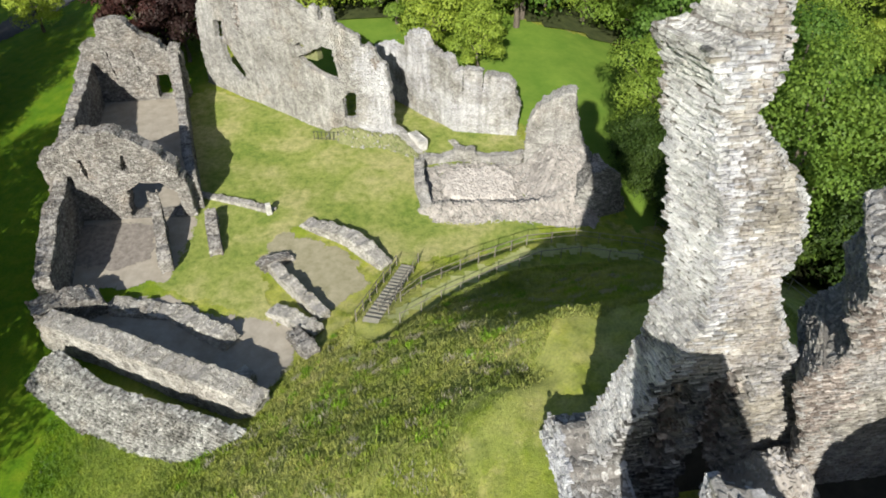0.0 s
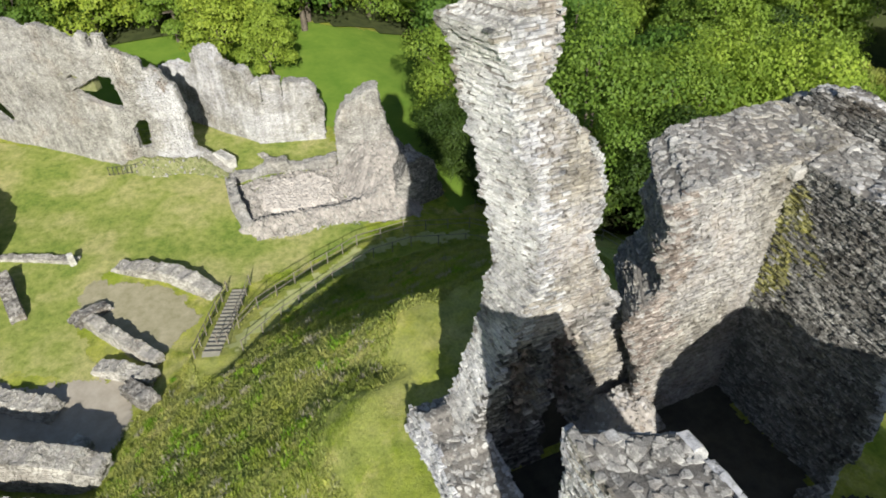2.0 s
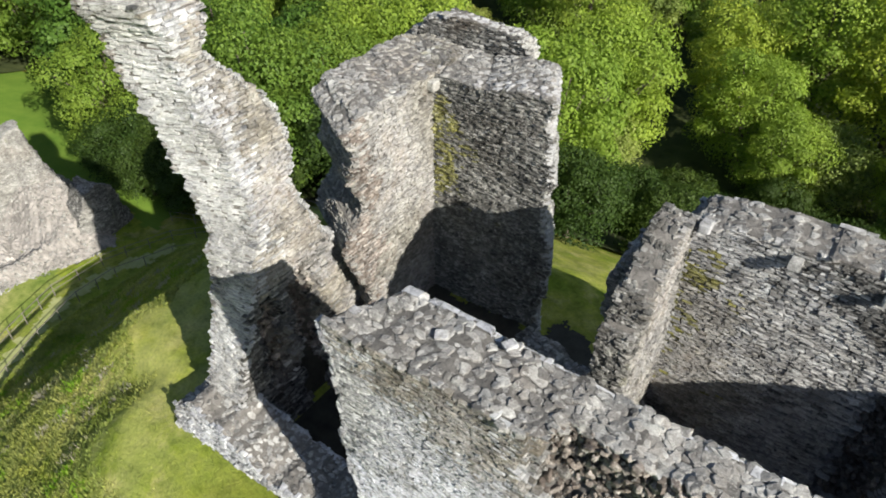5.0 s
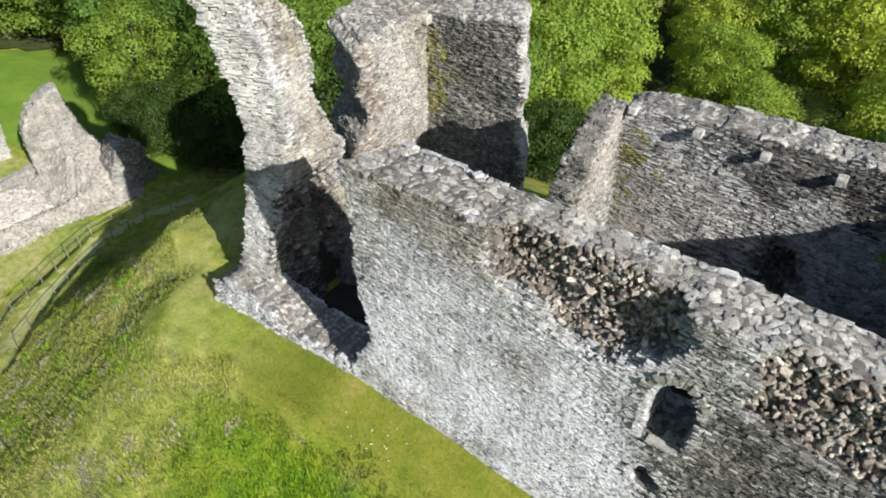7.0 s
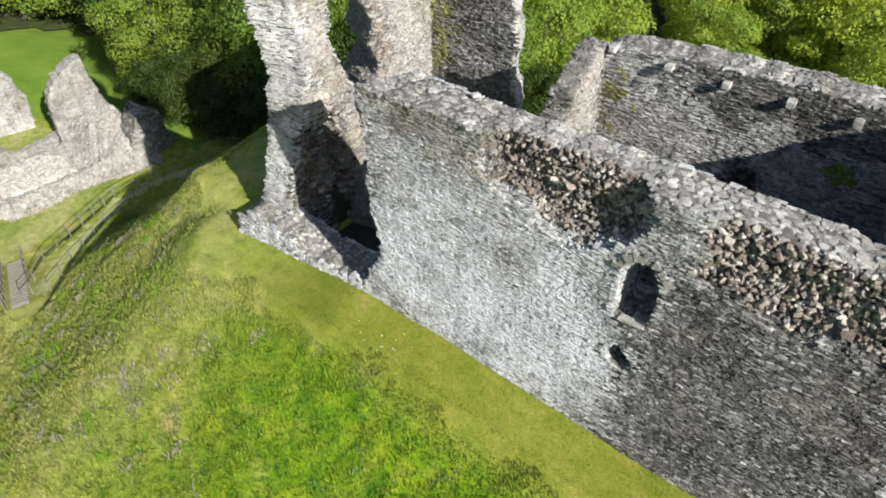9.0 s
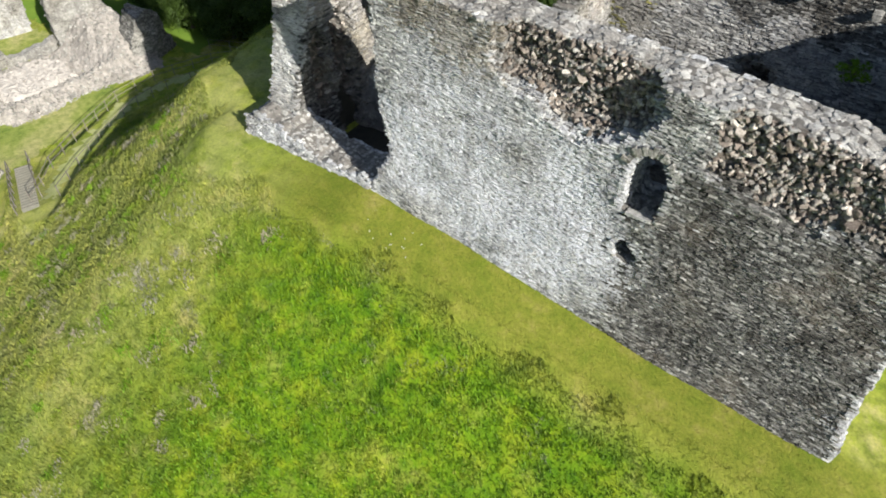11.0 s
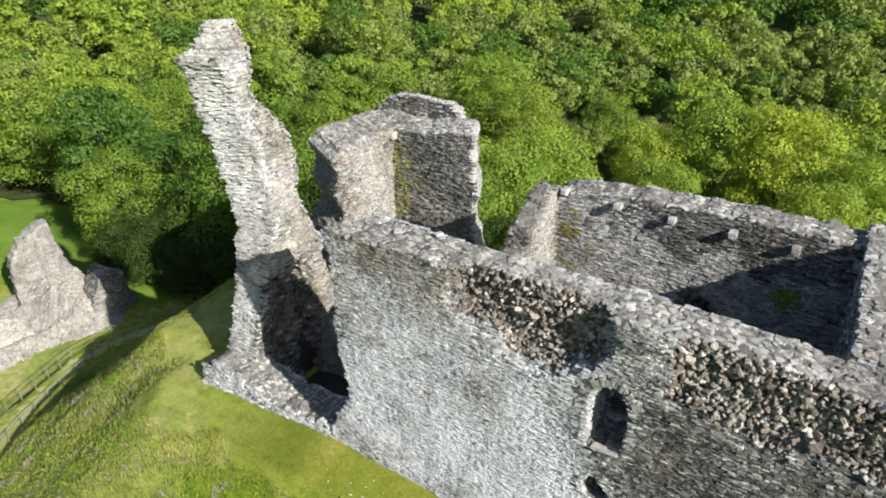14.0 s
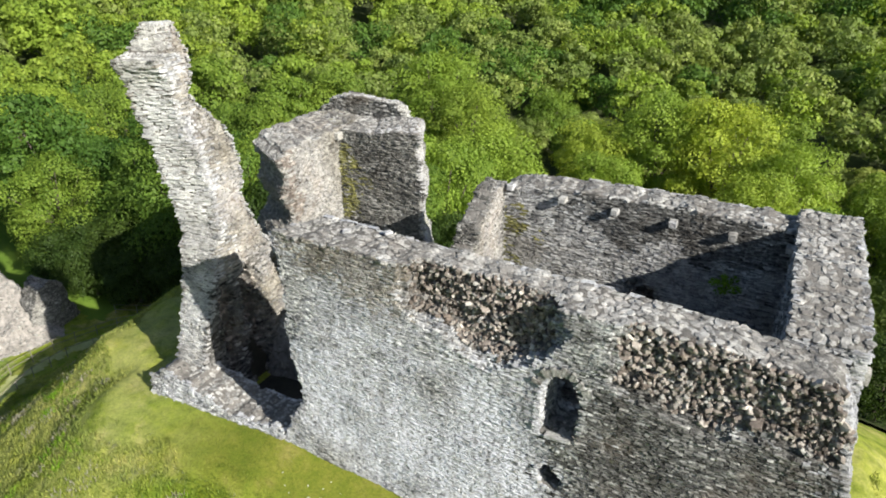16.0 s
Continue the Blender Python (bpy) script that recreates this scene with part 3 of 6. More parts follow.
    S, Z = np.meshgrid(gs, gz, indexing="ij")
    jit_s, jit_z = rng.uniform(-0.05, 0.05, S.shape), rng.uniform(-0.03, 0.03, S.shape)
    jit_z[:, 0] = 0
    index = np.arange(S.size).reshape(S.shape)
    pad = np.pad(full, 1)
    edges = []
    for di, dj, p, q in ((0, 1, (0, 1), (1, 1)), (0, -1, (1, 0), (0, 0)), (1, 0, (1, 1), (1, 0)), (-1, 0, (0, 0), (0, 1))):
        ii, jj = np.nonzero(full & ~pad[1 + di:1 + di + ns, 1 + dj:1 + dj + nz])
        edges.append(np.stack([index[ii + p[0], jj + p[1]], index[ii + q[0], jj + q[1]], np.full(len(ii), di), np.full(len(ii), dj)], 1))
    rim = np.concatenate(edges)
    # draw the stepped rim onto the outline, then ease it
    flat_s, flat_z = S.ravel().copy(), Z.ravel().copy()
    on = np.unique(rim[:, :2])
    on = on[flat_z[on] > foot + 0.3]
    vs_, vz_ = flat_s[on], flat_z[on]
    best, to_s, to_z = np.full(len(on), 1.3 * cell), vs_.copy(), vz_.copy()
    for outline, share in [(poly, 1.0)] + [(h, 0.25) for h in holes]:
        ws, wz = share * ragged * wobble(vs_, vz_, seed, 0.45), share * ragged * 0.7 * wobble(vz_, vs_, seed + 3, 0.5)
        for (s0, z0), (s1, z1) in zip(outline, outline[1:] + outline[:1]):
            ds, dz = s1 - s0, z1 - z0
            f = np.clip(((vs_ + ws - s0) * ds + (vz_ + wz - z0) * dz) / max(ds * ds + dz * dz, 1e-9), 0, 1)
            qs, qz = s0 + f * ds - ws, z0 + f * dz - wz
            far_ = np.hypot(qs - vs_, qz - vz_)
            closer = far_ < best
            best, to_s, to_z = np.where(closer, far_, best), np.where(closer, qs, to_s), np.where(closer, qz, to_z)
    flat_s[on], flat_z[on] = to_s, to_z
    for _ in range(ease):
        many, sum_s, sum_z = np.zeros(S.size), np.zeros(S.size), np.zeros(S.size)
        for a_, b_ in ((0, 1), (1, 0)):
            np.add.at(many, rim[:, a_], 1)
            np.add.at(sum_s, rim[:, a_], flat_s[rim[:, b_]])
            np.add.at(sum_z, rim[:, a_], flat_z[rim[:, b_]])
        ok = (many > 0) & (flat_z > foot + 0.5)
        flat_s[ok] = 0.65 * flat_s[ok] + 0.35 * sum_s[ok] / many[ok]
        flat_z[ok] = 0.65 * flat_z[ok] + 0.35 * sum_z[ok] / many[ok]
    S, Z = flat_s.reshape(S.shape), flat_z.reshape(S.shape)
    fr = at(S + jit_s, Z + jit_z, front(S, Z) - 0.07).reshape(-1, 3)
    bk = at(S + jit_s, Z + jit_z, -thick - 0.0 * S + 0.07 - bulge * wobble(S, Z, seed + 9, 1.7)).reshape(-1, 3)
    off = S.size
    i, j = np.nonzero(full)
    a, b, c, d = index[i, j], index[i + 1, j], index[i + 1, j + 1], index[i, j + 1]
    quads = [np.stack([a, b, c, d], 1), np.stack([a, d, c, b], 1) + off]
    quads.append(np.stack([rim[:, 0], rim[:, 1], rim[:, 1] + off, rim[:, 0] + off], 1))
    core = thing(name, mesh_of(name, np.concatenate([fr, bk]), np.concatenate(quads), mortar if base is None else base), None, label, category, group, "structure")

    # facing stones in courses
    def facing(side, mat_main, course=course, length=length):
        z = foot
        rows = []
        while z < head:
            h = course * rng.uniform(0.6, 1.5)
            n = int((smax - smin) / length * 1.4) + 3
            w = length * rng.uniform(0.45, 1.75, n)
            edge = smin - rng.uniform(0, length) + np.concatenate([[0], np.cumsum(w)])
            mid = (edge[:-1] + edge[1:]) / 2
            rows.append(np.stack([mid, np.full(n, z + h / 2), w / 2, np.full(n, h / 2)], 1))
            z += h
        r = np.concatenate(rows)
        r[:, 1] += 0.10 * wobble(r[:, 0], r[:, 1] * 0.2, seed + 13, 0.9) + rng.normal(0, 0.012, len(r))
        r = r[(r[:, 0] < smax + 0.1) & mask(r[:, 0], r[:, 1])]
        n = len(r)
        depth = rng.uniform(0.08, 0.16, n)
        if side == "f":
            out = front(r[:, 0], r[:, 1])
        else:
            out = -thick - bulge * wobble(r[:, 0], r[:, 1], seed + 9, 1.7)
        sign = 1.0 if side == "f" else -1.0
        out = out + sign * (np.abs(rng.normal(0, proud, n)) - depth)
        cen = at(r[:, 0], r[:, 1], out)
        ax = frames_at(r[:, 0])
        if side == "b":
            ax = ax * np.array([-1.0, 1.0, -1.0])[None, :, None]
        turn = rotations(rng, n, tilt)
        half = np.stack([r[:, 2] * 1.06, r[:, 3] * 1.08, depth], 1)
        fallen = np.zeros(n, bool)
        if side == "f":
            for outline, _ in scars:
                fallen |= inside(outline, r[:, 0] + 0.3 * wobble(r[:, 0], r[:, 1], seed + 5, 0.4), r[:, 1] + 0.25 * wobble(r[:, 1], r[:, 0], seed + 6, 0.4))
        groups = {}
        which = np.zeros(n, int)
        for k, (outline, _) in enumerate(zones):
            if side == "f":
                which[inside(outline, r[:, 0] + 0.8 * wobble(r[:, 0], r[:, 1], seed + 2, 0.8) + blur * rng.normal(0, 1, n), r[:, 1] + 0.8 * wobble(r[:, 1], r[:, 0], seed + 4, 0.9) + blur * 0.5 * rng.normal(0, 1, n))] = k + 1
        which[fallen] = -1
        ax = np.einsum("nij,njk->nik", turn, ax)
        for k in np.unique(which):
            pick = which == k
            if k == -1:
                idx = np.nonzero(pick)[0]
                idx = idx[rng.uniform(0, 1, len(idx)) < 0.95]
                m = len(idx)
                size = rng.uniform(0.05, 0.14, (m, 1)) * np.stack([rng.uniform(0.6, 1.5, m), rng.uniform(0.6, 1.3, m), rng.uniform(0.25, 0.6, m)], 1)
                upright = frames_at(r[idx, 0])[:, [0, 2, 1]] * np.array([1.0, -1.0, 1.0])[None, :, None]
                axr = np.einsum("nij,njk->nik", rotations(rng, m, 0.5), upright)
                o = front(r[idx, 0], r[idx, 1]) + rng.uniform(-0.12, 0.14, m)
                me = shapes_mesh("core_rubble", SLABS, at(r[idx, 0], r[idx, 1], o), axr, size * 1.15, stone_core, rng)
                thing("core_rubble", me, core, "broken brown rubble core", kind="stuff")
            else:
                me = stones_mesh("facing_stones", cen[pick], ax[pick], half[pick], mat_main if k == 0 else zones[k - 1][1], rng, chip)
                thing("facing_stones", me, core, kind="stuff")

    if "f" in faces:
        facing("f", mats)
    if "b" in faces:
        facing("b", back_mat or mats, course * back_scale, length * back_scale)

    # stones on the broken edges: tops, ends and reveals
    loose = [[], [], []]
    tops = []
    for group_ in edges:
        if len(group_) == 0 or group_[0, 3] == -1 and not holes:
            continue
        oz = group_[0, 3]
        if name not in PLAIN_EDGES:
            if oz == 0:
                continue
            group_ = group_[np.abs(flat_z[group_[:, 1]] - flat_z[group_[:, 0]]) <= 0.9 * np.abs(flat_s[group_[:, 1]] - flat_s[group_[:, 0]])]
            if len(group_) == 0:
                continue
        step = slab_size * 0.55
        for t in np.arange(0.15, thick, step):
            keep = rng.uniform(0, 1, len(group_)) < (min(1.0, 1.9 * cell / slab_size))
            m = int(keep.sum())
            if m == 0:
                continue
            v_, w_ = group_[keep, 0], group_[keep, 1]
            along = rng.uniform(0, 1, m)
            s = flat_s[v_] + along * (flat_s[w_] - flat_s[v_])
            z = flat_z[v_] + along * (flat_z[w_] - flat_z[v_])
            ns_, nz_ = flat_z[v_] - flat_z[w_], flat_s[w_] - flat_s[v_]
            turn_ = np.where(ns_ * group_[keep, 2] + nz_ * group_[keep, 3] < 0, -1.0, 1.0) / np.maximum(np.hypot(ns_, nz_), 1e-6)
            ns_, nz_ = (ns_ * turn_)[:, None], (nz_ * turn_)[:, None]
            f = front(s, z)
            o = f - (t + rng.uniform(-0.6, 0.6, m) * step) * (thick + f) / thick
            o = np.clip(o, -thick + 0.1, f - 0.05)
            lift = rng.uniform(-0.05, 0.01, m)
            cen = at(s + ns_[:, 0] * lift, z + nz_[:, 0] * lift, o)
            ax = frames_at(s)
            ax = np.stack([ax[:, 0] * nz_ - ax[:, 1] * ns_, -ax[:, 2], ax[:, 0] * ns_ + ax[:, 1] * nz_], 1)
            ax = np.einsum("nij,njk->nik", rotations(rng, m, 0.09), ax)
            half = np.stack([rng.uniform(0.5, 1.15, m), rng.uniform(0.45, 0.95, m), rng.uniform(0.13, 0.30, m)], 1) * slab_size * 0.62
            if oz == 1 and slabs:
                tops += list(zip(cen, ax, half))
            else:
                for q, v in zip(loose, (cen, ax, half)):
                    q.append(v)
    if name not in PLAIN_EDGES:
        rise, reach = np.abs(flat_z[rim[:, 1]] - flat_z[rim[:, 0]]), np.abs(flat_s[rim[:, 1]] - flat_s[rim[:, 0]])
        ends = rim[(rise > 0.9 * reach) & (rise > 0.25 * cell) & (flat_z[rim[:, 0]] > foot + 0.3)]
        if len(ends):
            many = max(1, int(thick * cell / (course * length) * 1.5))
            v_, w_ = np.repeat(ends[:, 0], many), np.repeat(ends[:, 1], many)
            m = len(v_)
            along, depth = rng.uniform(0, 1, m), rng.uniform(0.02, 0.98, m)
            q, z = flat_s[v_] + along * (flat_s[w_] - flat_s[v_]), flat_z[v_] + along * (flat_z[w_] - flat_z[v_])
            z = np.round(z / course) * course + rng.normal(0, 0.012, m)
            ns_, nz_ = flat_z[v_] - flat_z[w_], flat_s[w_] - flat_s[v_]
            way = np.where(ns_ < 0, -1.0, 1.0)
            f = front(q, z)
            o = f - depth * (thick + f)
            cen = at(q + way * rng.uniform(-0.10, 0.0, m), z, o)
            fr_ = frames_at(q)
            slant = slope_of(q, z)
            inward = -fr_[:, 2] + fr_[:, 0] * (slant * np.ones(m))[:, None]
            inward /= np.linalg.norm(inward, axis=1)[:, None]
            up = np.tile([0.0, 0.0, 1.0], (m, 1))
            outward = np.cross(inward, up)
            outward *= np.sign(np.sum(outward * fr_[:, 0], 1) * way)[:, None]
            ax = np.einsum("nij,njk->nik", rotations(rng, m, tilt), np.stack([np.cross(up, outward), up, outward], 1))
            half = np.stack([length * rng.uniform(0.3, 0.8, m), course * rng.uniform(0.4, 0.75, m), rng.uniform(0.08, 0.16, m)], 1)
            thing("end_stones", stones_mesh("end_stones", cen, ax, half, edge_mat or mats, rng, chip), core, kind="stuff")
    if tops:
        order = rng.permutation(len(tops))
        for q in order[:slabs]:
            cen, ax, half = tops[q]
            ob = thing("stone", SLAB_MESHES[int(q) % len(SLAB_MESHES)], core)
            spin = rng.uniform(0, 2 * np.pi)
            rot = Matrix([[float(v) for v in row] for row in ax.T]).to_4x4() @ Matrix.Rotation(spin, 4, "Z")
            big = 2.0 * float(half[0] + half[1]) * 0.58
            ob.matrix_basis = Matrix.Translation([float(v) for v in cen]) @ rot @ Matrix.Diagonal((big, big * 0.85, 2 * float(half[2]) * 0.8, 1))
        rest = [tops[q] for q in order[slabs:]]
        if rest:
            for q, v in zip(loose, zip(*rest)):
                q.append(np.array(v))
    if loose[0]:
        cen, ax, half = (np.concatenate(q) for q in loose)
        plain = name in PLAIN_EDGES
        thing("edge_stones", (stones_mesh if plain else shapes_mesh)("edge_stones", *(() if plain else (SLABS,)), cen, ax, half, edge_mat or (stone_slab_joined if mats not in (stone_pale, stone_range, stone_hall, stone_bright, stone_light, stone_speckled) else mats), rng), core, kind="stuff")
    return core



# ---------------------------------------------------------------- ground
WAY = np.array([(-34.2, -0.6, -10.6), (-35.4, 0.6, -10.9), (-38.2, 3.9, -11.7), (-41.2, 8.7, -12.4), (-43.4, 13.0, -12.9), (-44.0, 17.0, -13.3), (-42.5, 22.0, -13.5), (-38.0, 25.5, -12.8), (-30.0, 26.8, -9.5)])
STAIR = np.array([(-34.9, -0.8, -10.85), (-39.1, 0.8, -12.1), (-43.7, 2.6, -13.55)])


def near_line(line, x, y):
    """Distance to a line in plan, and the line's height there."""
    best, high = np.full(x.shape, 1e9), np.zeros(x.shape)
    for a, b in zip(line[:-1], line[1:]):
        d = b - a
        t = np.clip(((x - a[0]) * d[0] + (y - a[1]) * d[1]) / (d[0] ** 2 + d[1] ** 2), 0, 1)
        r = np.hypot(x - a[0] - t * d[0], y - a[1] - t * d[1])
        high = np.where(r < best, a[2] + t * d[2], high)
        best = np.minimum(best, r)
    return best, high


def smooth(t):
    t = np.clip(t, 0, 1)
    return t * t * (3 - 2 * t)


def ground(x, y):
    """The height of the ground."""
    x, y = np.asarray(x, float), np.asarray(y, float)
    d = np.hypot(np.maximum(np.maximum(-16.8 - x, x - 14.8), 0), np.maximum(np.maximum(6.1 - y, y - 20.6), 0))
    top = np.interp(x, [-17, -8, -1, 3.3, 6.2, 10.2, 15.2], [0.0, 0.45, -0.18, -0.73, -1.14, -1.46, -1.75])
    rough = wobble(x, y, 2.1, 2.2) * 0.07 + wobble(x + 0.6 * y, y - 0.4 * x, 5.3, 0.9) * 0.05
    dx, dy = np.maximum(-16.8 - x, 0), np.maximum(6.1 - y, 0)
    steep = 0.62 + 0.155 * (2 * dx * dy / np.maximum(dx * dx + dy * dy, 1e-6)) ** 2
    mound = top - 0.25 * smooth(d / 2.6) - steep * np.maximum(0, d - 2.6)
    e = np.hypot(np.maximum(np.maximum(-23.0 - x, x + 10.0), 0), np.maximum(np.maximum(9.0 - y, y - 18.0), 0))
    shelf = 0.1 - 0.30 * smooth(e / 3.0) - 0.76 * np.maximum(0, e - 1.2)
    mound = 0.5 * (mound + shelf + np.sqrt((mound - shelf) ** 2 + 0.04 + 1.6 * smooth(np.minimum(d - 2.6, e - 1.2) / 6)))
    mound = mound + rough * smooth((np.minimum(d - 1.5, e + 1.0)) / 4) + 0.06 * wobble(x * 1.3, y, 12.1, 0.5) * smooth((d - 3.0) / 2)
    # a shallow hollow in the flank above the footpath
    mound = mound - 1.3 * smooth((x + 39.0) / 4.0) * smooth((-19.0 - x) / 12.0) * smooth((y + 9.0) / 11.0) * smooth((15.0 - y) / 5.0)
    base = -13.7 - 3.0 * smooth((y - 24) / 18) - 4.0 * smooth((-30 - y) / 30) + 0.10 * wobble(x, y, 8.2, 5.0)
    base = base + 0.11 * np.maximum(0, np.hypot(x, y) - 105) * smooth((y + 40) / 60)
    k = 0.4
    z = 0.5 * (mound + base + np.sqrt((mound - base) ** 2 + k))
    for line, half in ((WAY, 1.0), (STAIR, 0.9)):
        r, h = near_line(line, x, y)
        z = z + (h - z) * (1 - smooth((r - half) / 1.4))
    # the sunken floor between the stair turret and the south wall
    return z - 2.4 * smooth((x + 15.2) / 0.7) * smooth((-6.6 - x) / 0.8) * smooth((y - 7.0) / 0.8) * smooth((15.0 - y) / 1.5)


def axis(lo, hi, step, ends):
    inner = np.arange(lo, hi + step, step)
    grow = np.cumsum(step * 1.18 ** np.arange(1, 40))
    left, right = lo - grow[grow < lo - ends[0]], hi + grow[grow < ends[1] - hi]
    return np.concatenate([[ends[0]], left[::-1], inner, right, [ends[1]]])


gx, gy = axis(-60, 24, 0.42, (-1500, 1500)), axis(-26, 32, 0.42, (-1500, 1500))
GX, GY = np.meshgrid(gx, gy, indexing="ij")
GI = np.arange(GX.size).reshape(GX.shape)
field = mesh_of("ground", np.stack([GX, GY, ground(GX, GY)], -1).reshape(-1, 3), np.stack([GI[:-1, :-1], GI[1:, :-1], GI[1:, 1:], GI[:-1, 1:]], -1).reshape(-1, 4), grass)
field.polygons.foreach_set("use_smooth", np.ones(len(field.polygons), bool))
thing("ground", field, None, "grassy castle mound, bailey lawn and valley floor", "ground", kind="structure")


def drape(name, outline, mat, lift, label, category, step=0.12):
    """A patch of another surface lying on the ground, with an uneven edge."""
    xs, ys = [p[0] for p in outline], [p[1] for p in outline]
    ax, ay = np.arange(min(xs), max(xs) + step, step), np.arange(min(ys), max(ys) + step, step)
    X, Y = np.meshgrid(ax, ay, indexing="ij")
    I = np.arange(X.size).reshape(X.shape)
    fray = np.random.default_rng(9)
    cx, cy = X[:-1, :-1] + step / 2, Y[:-1, :-1] + step / 2
    keep = inside(outline, cx + 0.5 * wobble(cx, cy, 3, 0.7) + 0.07 * fray.normal(0, 1, cx.shape), cy + 0.5 * wobble(cy, cx, 4, 0.7) + 0.07 * fray.normal(0, 1, cx.shape))
    i, j = np.nonzero(keep)
    me = mesh_of(name, np.stack([X, Y, ground(X, Y) + lift], -1).reshape(-1, 3), np.stack([I[i, j], I[i + 1, j], I[i + 1, j + 1], I[i, j + 1]], 1), mat)
    return thing(name, me, None, label, category, kind="structure")


def strip(line, half):
    """The outline of a band along a line."""
    line = np.array(line, float)[:, :2]
    t = np.gradient(line, axis=0)
    t /= np.linalg.norm(t, axis=1)[:, None]
    n = np.stack([-t[:, 1], t[:, 0]], 1) * half
    return [tuple(p) for p in np.concatenate([line + n, (line - n)[::-1]])]


drape("footpath", strip(WAY[1:7], 0.6), gravel, 0.035, "pale grassy gravel footpath round the foot of the mound", "path", 0.3)
drape("meadow", [(-46, 22.5), (-52, 23.5), (-56, 21.8), (-60, 17), (-66, 17.5), (-72, 12), (-78, 2), (-83, -8), (-99, -8), (-99, 20), (-93, 26), (-90, 36), (-70, 36), (-56, 30), (-47, 27)], meadow_green, 0.05, "bright green mown meadow beyond the gatehouse", "meadow", 0.4)
drape("bailey_lawn", [(-37.6, -7.6), (-41, -12), (-44, -17.6), (-52, -16), (-60, -18.2), (-76, -21.4), (-79, -17.5), (-68.2, -3.2), (-66.4, 3), (-74, 2.6), (-66, 10), (-64.2, 16.6), (-57, 16.4), (-50, 15.5), (-46, 14), (-45, 10), (-44.6, 5), (-43.6, 0.5), (-47, -2), (-50.6, -6.4), (-46.4, -9.6)], bailey_grass, 0.03, "worn pale lawn of the inner bailey", "lawn", 0.15)
drape("keep_floor", [(-16.0, 6.9), (-8.0, 6.9), (-7.6, 8.5), (11.8, 8.6), (11.8, 15.8), (-1.5, 15.8), (-2.5, 18.6), (-6.4, 20.4), (-7, 18.7), (-15.5, 18.7)], dark_floor, 0.05, "bare earth floor inside the keep, its deep shade put into the colour", "floor")

# ---------------------------------------------------------------- the keep
SHIFT = 8.2
arch = [(4.62, 6.1), (5.0, 5.9), (6.0, 6.0), (6.2, 7.4), (6.12, 8.1), (5.85, 8.6), (5.4, 8.82), (5.0, 8.7), (4.7, 8.25), (4.6, 7.5)]
south = ruin_wall(
    "wall_south", "long grey rubble wall of the keep, facing fallen in patches", [(-SHIFT, 5.95), (15.3, 5.95)], 2.3,
    [(0.2, -3), (23.4, -3), (23.3, -1.5), (22.8, 1.0), (22.6, 7.5), (22.25, 9.5), (21.9, 10.8), (19, 11.1), (15, 11.35), (11, 11.4), (6, 11.5), (0.9, 11.6), (1.15, 10.4), (1.4, 8.9), (1.2, 6.8), (1.35, 5.6), (1.85, 4.0), (1.8, 3.3), (1.0, 2.0), (0.5, 1.0)],
    stone_grey,
    holes=[[(x + SHIFT, z) for x, z in arch], [(x + SHIFT, z) for x, z in ((4.65, 3.6), (5.65, 3.4), (5.75, 4.1), (5.2, 4.6), (4.7, 4.45))], [(x + SHIFT, z) for x, z in ((5.0, 1.2), (5.22, 1.2), (5.22, 1.42), (5.0, 1.42))]],
    scars=[([(x + SHIFT, z) for x, z in ((-1.2, 12.2), (-1.0, 9.6), (0.6, 9.3), (1.4, 8.7), (2.6, 8.5), (3.6, 8.8), (4.5, 9.2), (4.95, 10.2), (5.0, 12.2))], 0.95),
           ([(x + SHIFT, z) for x, z in ((7.2, 11.9), (7.1, 9.2), (8.0, 8.9), (9.2, 8.6), (10.3, 8.3), (11.6, 8.8), (12.7, 8.6), (13.5, 8.2), (14.9, 8.6), (14.9, 11.9))], 0.55)],
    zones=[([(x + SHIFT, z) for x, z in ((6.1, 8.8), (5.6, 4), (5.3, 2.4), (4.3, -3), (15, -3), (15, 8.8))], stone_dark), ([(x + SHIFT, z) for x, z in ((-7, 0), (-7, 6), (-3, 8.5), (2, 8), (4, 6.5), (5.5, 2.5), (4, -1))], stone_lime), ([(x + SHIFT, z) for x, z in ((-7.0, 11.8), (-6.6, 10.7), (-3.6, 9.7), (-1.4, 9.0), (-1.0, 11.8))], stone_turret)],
    base=mortar_dark, course=0.055, length=0.2, proud=0.02, tilt=0.022, slabs=290, slab_size=0.36, seed=11, bulge=0.1, blur=0.7, ragged=0.16, cell=0.25, skew=0.7, fade=4.0, back_scale=1.8)
east = ruin_wall(
    "wall_east", "thick grey rubble end wall of the keep", [(14.2, 8.5), (13.9, 17.7)], 2.3,
    [(0, -3), (9.2, -3), (9.2, 11.9), (6, 11.85), (3, 11.55), (0, 11.25)], stone_grey, course=0.08, length=0.24, slabs=150, slab_size=0.36, seed=12, batter=0.03, ragged=0.2)
